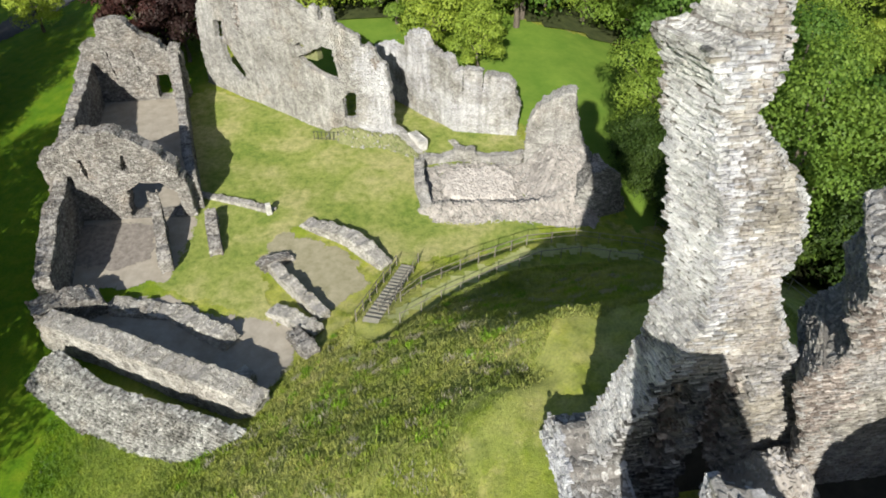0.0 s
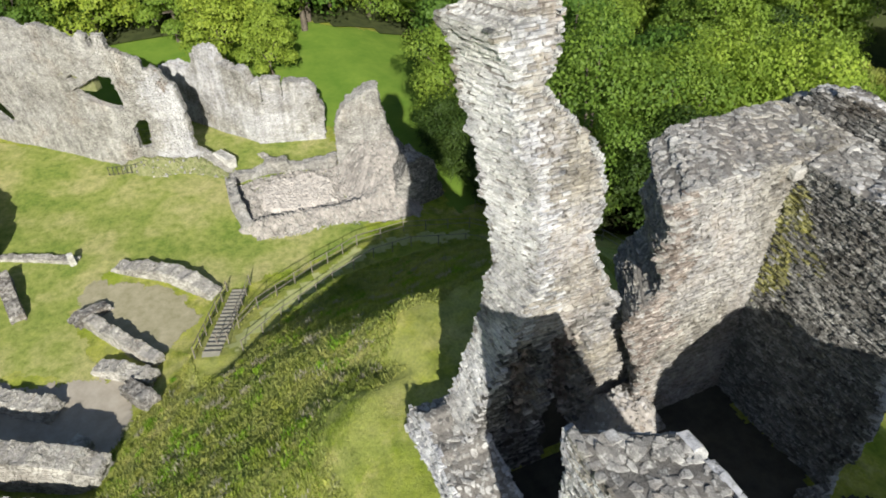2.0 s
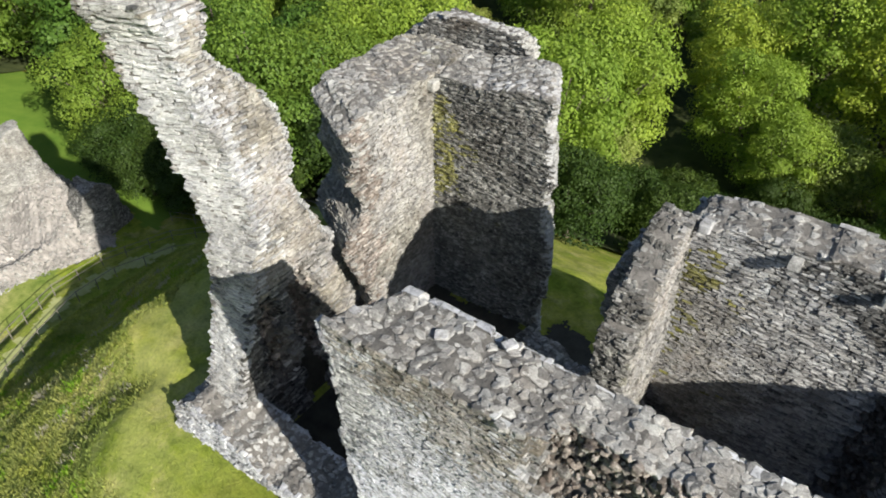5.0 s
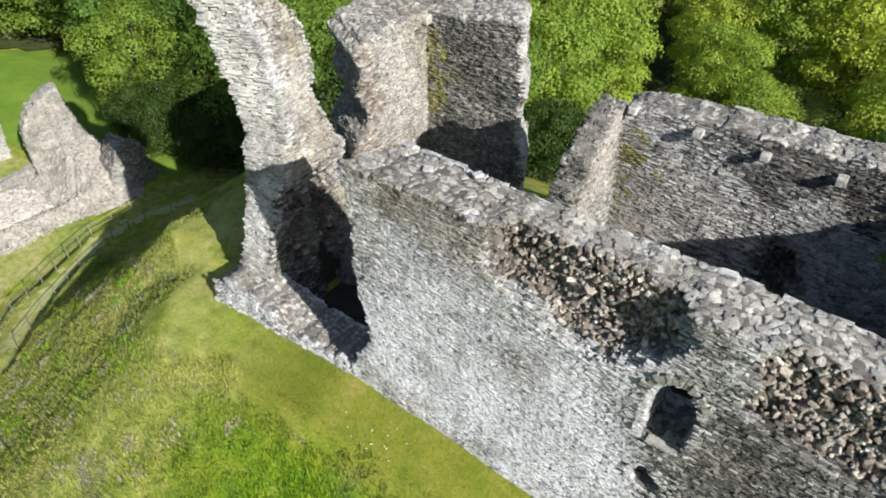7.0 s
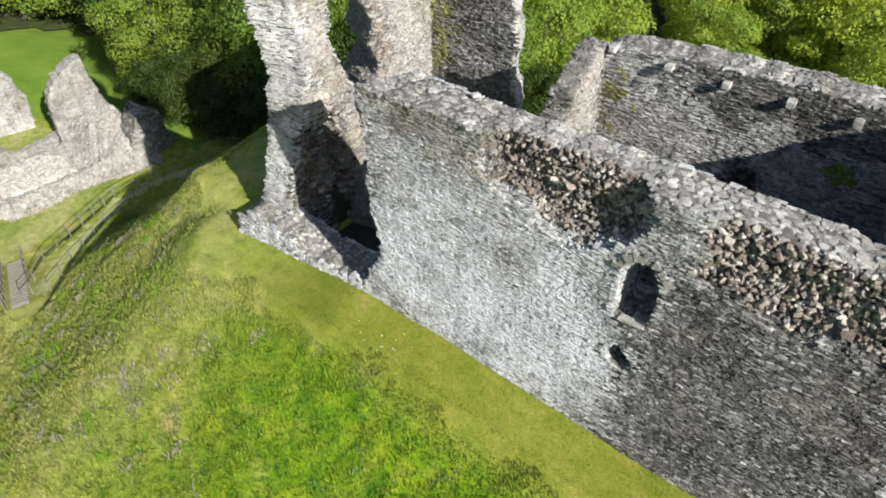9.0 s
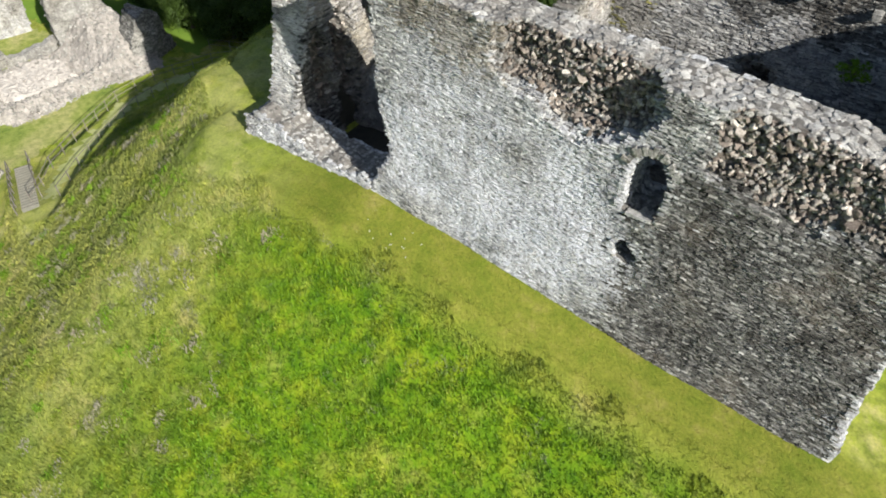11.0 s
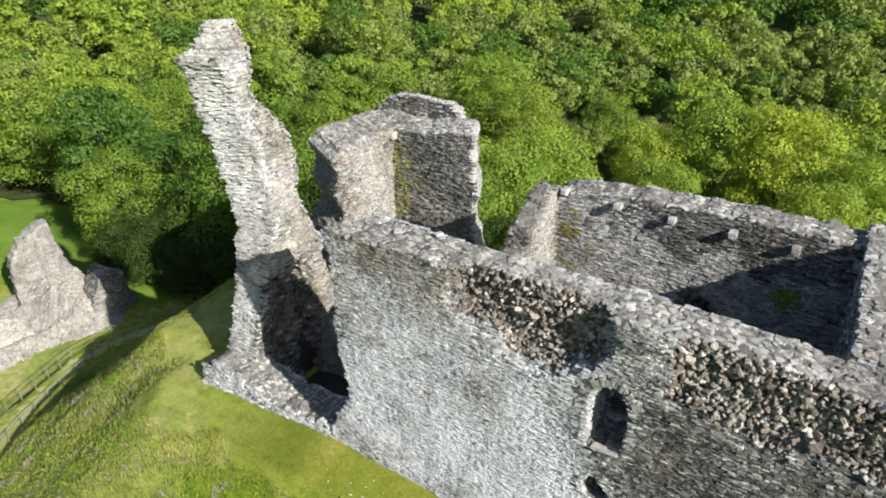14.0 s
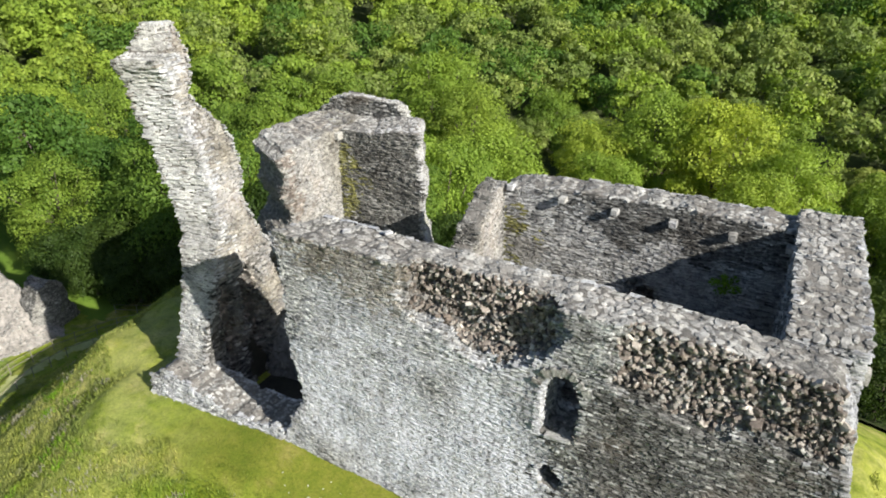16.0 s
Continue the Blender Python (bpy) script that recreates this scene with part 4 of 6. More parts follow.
north = ruin_wall(
    "wall_north", "grey rubble inner wall of the keep with corbel stones", [(-4.2, 15.8), (11.95, 15.8)], 1.9,
    [(2.2, -2), (16.15, -2), (16.15, 11.6), (12, 11.7), (8, 11.65), (4.4, 11.45), (3.2, 11.2), (2.6, 10.3), (1.4, 9.2), (0.8, 7.8), (1.2, 5), (1.6, 2)], stone_inner,
    scars=[([(9.3, 2.2), (10.9, 2.2), (10.9, 6.9), (10.5, 7.5), (10.1, 7.65), (9.6, 7.5), (9.3, 6.9)], 1.1)],
    zones=[([(6.5, 12.1), (7, 9.8), (16.2, 9.6), (16.2, 12.1)], stone_dark), ([(3.1, 10.2), (3.1, 4), (5.0, 4), (4.7, 7), (4.0, 10.2)], stone_moss), ([(3.2, 9), (3.2, 2), (6, 2), (5.2, 9)], stone_warm)],
    course=0.065, length=0.24, proud=0.022, tilt=0.02, back_scale=1.8, slabs=200, slab_size=0.36, ragged=0.2, seed=13, edge_mat=stone_slab_joined)
# darker stone on back and broken edges paints the side turned from the sun
stub = ruin_wall(
    "wall_cross_stub", "broken stub of a cross wall with pale facing", [(-1.1, 11.0), (-1.1, 15.8)], 1.0,
    [(0.9, -2), (4.8, -2), (4.8, 11.6), (3.8, 11.3), (2.6, 10.7), (1.5, 10.1), (1.0, 9.0), (0.8, 6), (1.1, 3)], stone_warm, course=0.07, length=0.2, slab_size=0.26, seed=14, ragged=0.25, edge_mat=stone_dark_shaded, back_mat=stone_dark_shaded)
ruin_wall(
    "wall_west_turret", "tall leaning remnant of the stair turret, pale grey rubble", [(-14.3, 5.0), (-14.3, 17.0)], 1.95,
    [(1.65, -3.2), (2.0, 0.9), (2.5, 1.4), (3.1, 3.0), (3.6, 4.6), (4.15, 6.0), (4.6, 7.4), (4.95, 8.7), (4.8, 10.0), (4.5, 11.4), (4.2, 12.8), (3.8, 14.4), (3.45, 15.8), (3.1, 16.8), (2.7, 17.1), (3.0, 17.35), (3.5, 17.5), (3.9, 18.0), (4.25, 18.7), (4.55, 18.65), (4.75, 17.4), (4.55, 15.3), (5.4, 14.3), (6.5, 12.9), (7.1, 11.4), (7.0, 10.4), (6.75, 9.8), (7.3, 8.3), (7.75, 7.3), (8.8, 5.7), (9.9, 4.2), (11.8, 3.0), (11.8, -3.2)],
    stone_turret, skew=-0.41, lean=4.5, pinch=(17.0, 18.7, -0.9), scars=[([(4.3, 0.2), (5.3, 0.2), (5.3, 4.4), (4.9, 5.2), (4.3, 4.8)], 1.1), ([(6.2, -2.6), (7.6, -2.6), (7.3, 4.6), (6.6, 5.6), (6.0, 5.0)], 1.2)],
    # first zone puts the south wall's shadow into darker stone on the lower face
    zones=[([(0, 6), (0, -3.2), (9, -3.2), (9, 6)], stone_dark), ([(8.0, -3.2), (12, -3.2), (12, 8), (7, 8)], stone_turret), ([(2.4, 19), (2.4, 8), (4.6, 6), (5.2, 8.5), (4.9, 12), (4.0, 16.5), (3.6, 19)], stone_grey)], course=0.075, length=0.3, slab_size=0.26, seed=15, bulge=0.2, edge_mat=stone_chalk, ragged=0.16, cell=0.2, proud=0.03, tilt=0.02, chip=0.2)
footing = ruin_wall(
    "wall_footing", "low battered footing of a lost wall", [(-17.0, 6.35), (-7.9, 6.15)], 2.1,
    [(0, -3), (9.1, -3), (9.1, 1.0), (7, 0.7), (4.6, 0.85), (2.6, 1.2), (1.2, 1.5), (0.3, 0.9)], stone_grey, course=0.07, length=0.22, slab_size=0.28, seed=16, batter=0.25, edge_mat=stone_slab_joined)
corner = ruin_wall(
    "wall_west", "tall corner of the keep, grey rubble with a flat ruined top", [(-13.0, 12.0), (-13.0, 25.0)], 3.5,
    [(2.6, -3), (2.4, 1.0), (2.1, 3.4), (1.2, 5.2), (0.95, 6.5), (1.5, 7.0), (2.2, 7.4), (2.0, 8.3), (1.6, 9.2), (1.9, 10.5), (1.35, 11.2), (2.2, 11.7), (6.0, 11.6), (9.4, 11.7), (9.4, -3)], stone_warm, course=0.07, length=0.26, proud=0.03, tilt=0.02, slabs=200, slab_size=0.34, ragged=0.22, seed=17, skew=0.6, edge_mat=stone_warm, zones=[([(0, -2), (0, 12), (2.6, 12), (3.0, -2)], stone_core)])
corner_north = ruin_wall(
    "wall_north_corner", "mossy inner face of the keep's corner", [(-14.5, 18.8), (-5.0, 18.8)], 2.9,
    [(1.4, -2), (7.7, -2), (7.2, 1.5), (7.5, 3.4), (7.5, 5.0), (6.9, 6.6), (7.3, 8.6), (7.0, 9.4), (7.1, 10.4), (6.7, 11.0), (7.1, 11.9), (6.6, 12.1), (4.0, 11.7), (1.4, 11.5)], stone_dark_shaded, course=0.06, length=0.2, slabs=120, slab_size=0.34, ragged=0.22, seed=18, skew=-0.5, tilt=0.025, edge_mat=stone_light, zones=[([(1.4, 5.5), (2.4, 6), (3.0, 8), (2.3, 10.8), (1.4, 10.8)], stone_moss)])
parapet = ruin_wall(
    "wall_parapet", "thin remains of a parapet on the corner", [(-16.3, 21.5), (-10.2, 21.95)], 0.75,
    [(0.3, 11.0), (6.0, 11.0), (5.9, 12.1), (5.5, 12.5), (5.3, 12.65), (4.6, 12.6), (3.4, 12.75), (1.9, 12.85), (1.8, 12.6), (0.9, 12.5), (0.8, 12.1), (0.3, 11.9)], stone_dark, course=0.07, length=0.24, slab_size=0.28, seed=19, ragged=0.08, edge_mat=stone_light, cell=0.2)


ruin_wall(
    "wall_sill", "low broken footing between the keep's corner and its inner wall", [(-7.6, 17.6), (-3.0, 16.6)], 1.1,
    [(0.1, -2), (4.6, -2), (4.6, 0.9), (4.0, 0.5), (2.6, 0.45), (1.6, 0.8), (0.6, 0.6), (0.1, 1.2)], stone_dark_shaded, course=0.07, length=0.22, slab_size=0.28, seed=20)


def wedge(bm, inner, outer, a0, a1, depth):
    """One stone of an arch, between two angles."""
    vs = []
    for y in (0.0, depth):
        for r, a in ((inner, a0), (outer, a0), (outer, a1), (inner, a1)):
            vs.append(bm.verts.new((r * math.cos(a), y, r * math.sin(a))))
    for f in ((0, 1, 2, 3), (7, 6, 5, 4), (0, 4, 5, 1), (1, 5, 6, 2), (2, 6, 7, 3), (3, 7, 4, 0)):
        bm.faces.new([vs[k] for k in f])
    bmesh.ops.recalc_face_normals(bm, faces=bm.faces)


rng = np.random.default_rng(5)
for k in range(15):
    bm = bmesh.new()
    a0, a1 = radians(12 + 156 * k / 15 + 0.8), radians(12 + 156 * (k + 1) / 15 - 0.8)
    wedge(bm, 0.80, 1.08 + rng.uniform(-0.12, 0.12), a0, a1, 0.5)
    v = part("arch_stone", bm, stone_slab_joined, south)
    v.matrix_basis = pose(5.40, 5.885 + rng.uniform(-0.03, 0.03), 8.0)


def rough_block(name, centre, size, mat, parent, seed, turn=0.0, label=""):
    """A single squared stone with worn corners."""
    r = np.random.default_rng(seed)
    bm = bmesh.new()
    bmesh.ops.create_cube(bm, size=1.0)
    bmesh.ops.bevel(bm, geom=bm.edges[:], offset=0.12, segments=2, affect="EDGES", profile=0.6)
    for v in bm.verts:
        v.co = Vector((v.co.x * size[0], v.co.y * size[1], v.co.z * size[2])) + Vector(r.uniform(-0.025, 0.025, 3) * max(size))
    ob = part(name, bm, mat, parent, label)
    ob.matrix_basis = pose(*centre, r.uniform(-4, 4), r.uniform(-4, 4), turn)
    return ob


for k, (x, z) in enumerate(((-0.75, 11.35), (1.84, 11.2), (4.3, 11.1), (6.85, 11.05), (9.3, 11.0), (11.55, 10.9))):
    rough_block("corbel", (x, 15.68, z), (0.34, 0.5, 0.28), stone_light, north, 30 + k, label="pale projecting corbel stone")
rough_block("corbel", (-12.9, 18.65, 11.25), (0.42, 0.6, 0.42), stone_white, corner_north, 41, label="pale projecting corbel stone")
rough_block("corbel", (14.3, 9.6, 9.6), (0.6, 0.5, 0.5), stone_white, east, 42, label="pale projecting corbel stone")
rough_block("sill", (5.4, 6.0, 6.02), (1.0, 0.3, 0.14), stone_light, south, 43, label="pale window sill stone")
for k, (x, y) in enumerate(((-6.6, 6.7), (-4.4, 7.3), (-2.9, 8.0))):
    rough_block("loose_stone", (x, y, 11.66 - 0.02 * k), (0.34, 0.27, 0.10), stone_light, south, 50 + k, 30 * k, "pale stone on the wall top")

# ---------------------------------------------------------------- the bailey
B = -13.7


def low_wall(name, label, line, thick, tops, seed, mat=stone_pale, **more):
    """A bailey wall: tops are (distance along, height above the lawn)."""
    total = sum(math.dist(a, b) for a, b in zip(line, line[1:]))
    PLAIN_EDGES.add(name)
    poly = [(0.05, B - 0.8), (total - 0.05, B - 0.8)] + [(min(max(s * total, 0.05), total - 0.05), B + h) for s, h in reversed(tops)]
    more.setdefault("course", 0.11)
    more.setdefault("length", 0.24)
    more.setdefault("slab_size", 0.24)
    more.setdefault("cell", 0.24)
    more.setdefault("ragged", 0.25)
    more.setdefault("proud", 0.02)
    more.setdefault("chip", 0.16)
    more.setdefault("base", mortar_pale)
    more.setdefault("bulge", 0.09)
    return ruin_wall(name, label, line, thick, poly, mat, seed=seed, **more)


low_wall("wall_outer", "broad low outer wall of the bailey sloping outward, sunlit speckled rubble", [(-36.0, -22.9), (-33.85, -20.7), (-31.9, -18.5), (-29.95, -14.8), (-28.15, -11.3), (-26.6, -8.5)], 0.6, [(0, 1.2), (0.03, 1.7), (0.06, 2.0), (0.5, 2.1), (0.9, 2.2), (1, 1.9)], 61, stone_speckled, base=mortar_dark, batter=0.95, proud=0.07, chip=0.3, course=0.1, length=0.2, slab_size=0.3, ragged=0.3, tilt=0.12, bulge=0.14)
low_wall("wall_curtain", "long curved curtain wall of the bailey", [(-38.2, -24.0), (-35.3, -18.9), (-32.5, -14.5), (-28.9, -8.2)], 1.6, [(0, 2.5), (0.3, 2.6), (0.7, 2.8), (0.9, 2.7), (1, 2.0)], 62, stone_pale, ragged=0.35)
low_wall("wall_yard", "low broken yard wall of pale rubble", [(-41.2, -20.2), (-40.2, -15.6), (-37.9, -13.2), (-36.3, -11.0)], 1.3, [(0, 0.7), (0.3, 0.3), (0.45, 0.2), (0.7, 0.75), (0.93, 0.9), (1, 0.4)], 63, stone_pale, batter=0.35, ragged=0.4, chip=0.3)
low_wall("wall_corner_stub", "stub of a small corner tower", [(-39.0, -24.4), (-41.4, -20.4)], 2.0, [(0, 2.4), (0.6, 2.2), (1, 1.6)], 64, stone_range)
low_wall("wall_room_west", "low wall of a small roofless room", [(-45.6, -9.3), (-41.5, -6.8), (-38.0, -4.4)], 0.9, [(0, 0.8), (0.5, 1.0), (1, 0.9)], 65, stone_pale, ragged=0.35)
low_wall("wall_room_north", "low rubble wall beside the timber steps", [(-50.4, -6.3), (-47.2, -2.2), (-43.6, 0.4)], 1.2, [(0, 0.3), (0.3, 0.8), (0.8, 0.9), (1, 0.5)], 66, stone_pale, ragged=0.4, batter=0.2)
low_wall("wall_room_back", "low end wall of a small roofless room", [(-46.6, -7.2), (-45.2, -9.6)], 1.0, [(0, 0.6), (1, 1.0)], 67, stone_range)
low_wall("wall_gate_stub", "rubble stub by the yard entrance", [(-39.4, -8.6), (-36.4, -5.0)], 1.2, [(0, 0.5), (0.4, 0.9), (1, 0.8)], 68, stone_pale, ragged=0.4)
low_wall("wall_gate_end", "short rubble stub on the foot of the mound", [(-36.8, -7.0), (-33.8, -5.4)], 1.1, [(0, 0.9), (0.6, 1.4), (1, 1.6)], 69, stone_range)
low_wall("wall_foundation", "line of low foundation stones in the lawn", [(-56.5, -16.6), (-54.5, -12.4), (-52.6, -9.0)], 0.8, [(0, 0.2), (0.7, 0.35), (1, 0.3)], 70)

# lodgings range
low_wall("wall_range_gable", "tall gable end of the roofless lodgings", [(-76.8, -31.2), (-76.8, -19.4)], 1.3, [(0, 3.4), (0.16, 7.0), (0.27, 7.2), (0.30, 7.6), (0.33, 9.3), (0.56, 9.5), (0.67, 7.6), (0.81, 6.8), (0.86, 5.5), (0.92, 6.3), (1, 6.2)], 71, stone_range, cell=0.22,
         holes=[[(8.3, B + 0.2), (10.0, B + 0.2), (10.1, B + 2.8), (9.6, B + 3.1), (8.5, B + 3.0)], [(4.3, B + 2.6), (4.5, B + 2.6), (4.1, B + 6.4), (3.9, B + 6.4)], [(7.0, B + 3.0), (7.2, B + 3.0), (6.8, B + 6.2), (6.6, B + 6.2)]])
low_wall("wall_range_court", "courtyard wall of the roofless lodgings", [(-76.8, -20.6), (-66.0, -18.5), (-54.2, -15.9)], 0.9, [(0, 5.8), (0.12, 4.2), (0.3, 3.3), (0.6, 3.0), (0.85, 3.3), (1, 3.4)], 72, stone_range)
low_wall("wall_range_back", "back wall of the roofless lodgings", [(-41.6, -23.6), (-52.5, -25.2), (-64.0, -27.2), (-78.0, -29.0)], 1.2, [(0, 3.6), (0.2, 4.8), (0.3, 4.2), (0.5, 5.2), (0.8, 4.8), (1, 5.0)], 73, stone_range)
low_wall("wall_range_cross", "broad cross wall of the lodgings with an archway", [(-53.8, -27.2), (-53.2, -15.6)], 1.4, [(0, 6.6), (0.18, 7.6), (0.3, 8.6), (0.55, 8.8), (0.7, 7.8), (0.8, 7.0), (0.93, 5.2), (1, 3.4)], 74, stone_range, cell=0.22,
         holes=[[(6.0, B + 0.2), (10.6, B + 0.2), (10.6, B + 2.6), (9.4, B + 3.7), (7.6, B + 3.8), (6.3, B + 3.0)], [(3.2, B + 4.4), (3.7, B + 4.2), (3.6, B + 6.2), (3.1, B + 6.4)], [(6.4, B + 5.0), (7.1, B + 4.6), (7.0, B + 6.4), (6.7, B + 6.8)], [(1.4, B + 3.4), (2.3, B + 3.2), (2.2, B + 4.6), (1.7, B + 4.9)]])
low_wall("wall_range_inner", "inner wall of the lodgings", [(-51.4, -18.6), (-45.4, -17.2)], 0.9, [(0, 4.2), (0.25, 2.4), (0.6, 1.8), (1, 1.4)], 75, stone_range)
low_wall("wall_range_stub", "low stub along the courtyard", [(-52.4, -14.6), (-47.2, -13.6)], 1.0, [(0, 1.2), (0.5, 0.9), (1, 0.6)], 76, stone_range)

# hall range
hall = low_wall("wall_hall_front", "tall ruined front wall of the great hall with a broken window and doorway", [(-80.8, -17.9), (-77.4, -14.43), (-66.32, -3.15), (-64.18, 3.58), (-61.0, 5.2)], 0.7,
                [(q / 31.3, h) for q, h in ((0.2, 6.5), (0.3, 8.3), (1.2, 10.2), (2.6, 11.2), (4.5, 12.6), (6.9, 13.0), (7.2, 11.6), (7.9, 11.6), (8.1, 13.0), (11.0, 13.6), (12.6, 12.9), (14.0, 13.5), (15.7, 13.4), (17.6, 12.8), (18.7, 12.3), (18.9, 13.3), (20.0, 13.3), (20.1, 12.2), (20.6, 12.3), (20.7, 13.4), (21.5, 13.4), (21.7, 12.1), (23.0, 11.4), (24.0, 11.0), (24.15, 10.0), (24.6, 9.8), (24.8, 10.3), (25.2, 10.2), (25.6, 9.4), (26.0, 8.6), (26.5, 8.3), (26.8, 7.0), (27.0, 4.9), (27.0, 1.6), (28.6, 0.9), (31.2, 0.3))], 77, stone_hall, ragged=0.16, cell=0.2,
                holes=[[(3.0, B + 6.2), (4.4, B + 6.2), (4.9, B + 8.7), (3.2, B + 8.3)], [(3.8, B + 6.2), (5.2, B + 5.9), (7.5, B + 3.0), (6.5, B + 1.9), (4.4, B + 3.4)], [(16.0, B + 8.6), (16.9, B + 9.3), (17.8, B + 9.0), (16.8, B + 8.4)], [(16.3, B + 7.5), (18.8, B + 8.9), (20.3, B + 9.7), (21.3, B + 9.5), (21.8, B + 6.3), (20.8, B + 6.4), (18.5, B + 6.7)], [(22.0, B + 1.9), (23.3, B + 2.2), (23.5, B + 5.1), (22.6, B + 5.1), (21.9, B + 4.2)]],
                scars=[([(7.1, B + 8.2), (7.8, B + 8.2), (8.2, B + 14), (7.2, B + 14)], 0.5), ([(25.3, B + 7.6), (25.9, B + 7.6), (25.9, B + 11), (25.3, B + 11)], 0.4)],
                zones=[([(23.4, B - 2), (23.4, B + 12), (28.2, B + 12), (28.2, B - 2)], stone_bright)])
rough_block("grassy_sill", (-69.8, -4.9, B + 8.2), (3.0, 0.9, 2.0), rubble_grass, hall, 95, 45.5, "grass growing inside the broken window")
low_wall("wall_kitchen", "tall pale wall beyond the great hall with a jagged top", [(-75.98, 1.99), (-65.5, 9.45)], 1.3, [(q / 12.87, h) for q, h in ((0.1, 5.6), (2.0, 6.5), (3.9, 6.1), (5.1, 6.9), (5.3, 8.1), (5.9, 8.6), (6.1, 9.2), (6.9, 8.6), (7.1, 9.3), (7.8, 9.1), (8.6, 7.9), (9.8, 7.7), (10.2, 7.3), (10.6, 7.9), (11.9, 7.8), (12.1, 7.0), (12.8, 6.6))], 80, stone_bright, cell=0.22, ragged=0.2)
low_wall("wall_chapel", "squared pale wall fragment with two vertical cracks", [(-65.3, 9.4), (-63.6, 16.3)], 1.2, [(0, 6.7), (0.12, 7.1), (0.14, 6.6), (0.16, 7.1), (0.41, 7.0), (0.43, 6.5), (0.56, 6.7), (0.8, 6.4), (0.87, 5.8), (0.89, 4.7), (0.97, 3.7), (0.96, 2.0), (0.93, 0.5)], 81, stone_bright, cell=0.2, ragged=0.12, holes=[[(0.85, B + 4.2), (1.0, B + 4.2), (1.1, B + 6.8), (0.9, B + 6.8)], [(2.9, B + 4.8), (3.05, B + 4.8), (3.1, B + 6.8), (2.9, B + 6.8)]])
low_wall("wall_gate_rear", "low rear wall of the gate passage", [(-58.9, 5.4), (-59.4, 9.0), (-58.7, 12.0), (-57.6, 15.2)], 0.9, [(0, 0.9), (0.2, 0.7), (0.33, 0.8), (0.36, 1.5), (0.5, 1.3), (0.54, 0.6), (0.8, 0.9), (1, 1.5)], 83, stone_hall)
low_wall("wall_gate_side", "side wall of the gate passage", [(-58.8, 4.7), (-55.0, 4.3), (-51.0, 4.6)], 0.9, [(0, 1.0), (0.25, 1.3), (0.6, 1.5), (0.8, 1.2), (1, 0.7)], 84, stone_hall, ragged=0.35)
low_wall("wall_gate_spire", "tall tapering fragment of the gatehouse", [(-57.1, 15.2), (-55.0, 21.7)], 1.7, [(q / 6.83, h) for q, h in ((0.1, 3.6), (0.2, 5.2), (0.5, 6.2), (1.3, 7.2), (2.4, 8.0), (3.4, 8.6), (4.1, 8.5), (4.25, 7.4), (4.5, 6.0), (4.8, 4.6), (5.3, 3.2), (6.0, 2.2), (6.7, 1.2))], 85, stone_hall, bulge=0.2, cell=0.2, ragged=0.2)
# dark stone paints the shadow on the stump; the zone is its lit pale stretch
low_wall("wall_gate_tower", "rounded stump of a gate tower, its shaded part painted in dark stone", [(-48.9, 18.0), (-48.4, 20.4), (-49.4, 22.8)], 2.8, [(0, 1.4), (0.06, 2.8), (0.2, 4.4), (0.45, 5.1), (0.7, 4.7), (0.88, 3.2), (1, 0.8)], 87, mat=stone_dark_shaded, edge_mat=stone_dark_shaded, bulge=0.5, cell=0.2, zones=[([(0, B - 2), (0, B + 5), (1.3, B + 5), (1.6, B - 2)], stone_hall)])


def bank(name, label, outline, height, taper, mat, stone, stones, seed, lumps=0.2, step=0.16):
    """A bank of tumbled rubble on the ground: a lumpy skin with loose stones lying all over it."""
    r = np.random.default_rng(seed)
    xs, ys = [p[0] for p in outline], [p[1] for p in outline]
    X, Y = np.meshgrid(np.arange(min(xs) - 0.3, max(xs) + 0.3, step), np.arange(min(ys) - 0.3, max(ys) + 0.3, step), indexing="ij")
    ring = np.array([(x, y, 0.0) for x, y in outline + outline[:1]])

    def level(x, y):
        x1, y1 = x + 0.3 * wobble(x, y, seed, 0.8), y + 0.3 * wobble(y, x, seed + 2, 0.7)
        d = np.where(inside(outline, x1, y1), near_line(ring, x1, y1)[0], -near_line(ring, x1, y1)[0])
        rise = height(x, y) + lumps * wobble(x, y, seed + 4, 0.7) + 0.5 * lumps * wobble(x, y, seed + 6, 0.27)
        return ground(x, y) + np.where(d > -0.25, rise * smooth((d + 0.1) / taper) - 0.08, -0.5), d

    Z, D = level(X, Y)
    Z = Z + r.normal(0, 0.05, Z.shape) * (D > 0.1)
    keep = (D[:-1, :-1] > -0.25) & (D[1:, 1:] > -0.25)
    I = np.arange(X.size).reshape(X.shape)
    i, j = np.nonzero(keep)
    top = thing(name, mesh_of(name, np.stack([X, Y, Z], -1).reshape(-1, 3), np.stack([I[i, j], I[i + 1, j], I[i + 1, j + 1], I[i, j + 1]], 1), mat), None, label, "rubble bank", kind="structure")
    x, y = r.uniform(min(xs), max(xs), stones), r.uniform(min(ys), max(ys), stones)
    z, d = level(x, y)
    ok = (d > 0.05) & (r.uniform(0, 1, stones) < 0.25 + 0.75 * np.exp(-d / 1.5))
    x, y, z = x[ok], y[ok], z[ok]
    size = r.uniform(0.06, 0.17, (len(x), 1)) * r.uniform(0.6, 1.3, (len(x), 3))
    thing("loose_stones", shapes_mesh("loose_stones", ROCKS, np.stack([x, y, z], 1), rotations(r, len(x), 0.8), size, stone, r), top, kind="stuff")
    return top


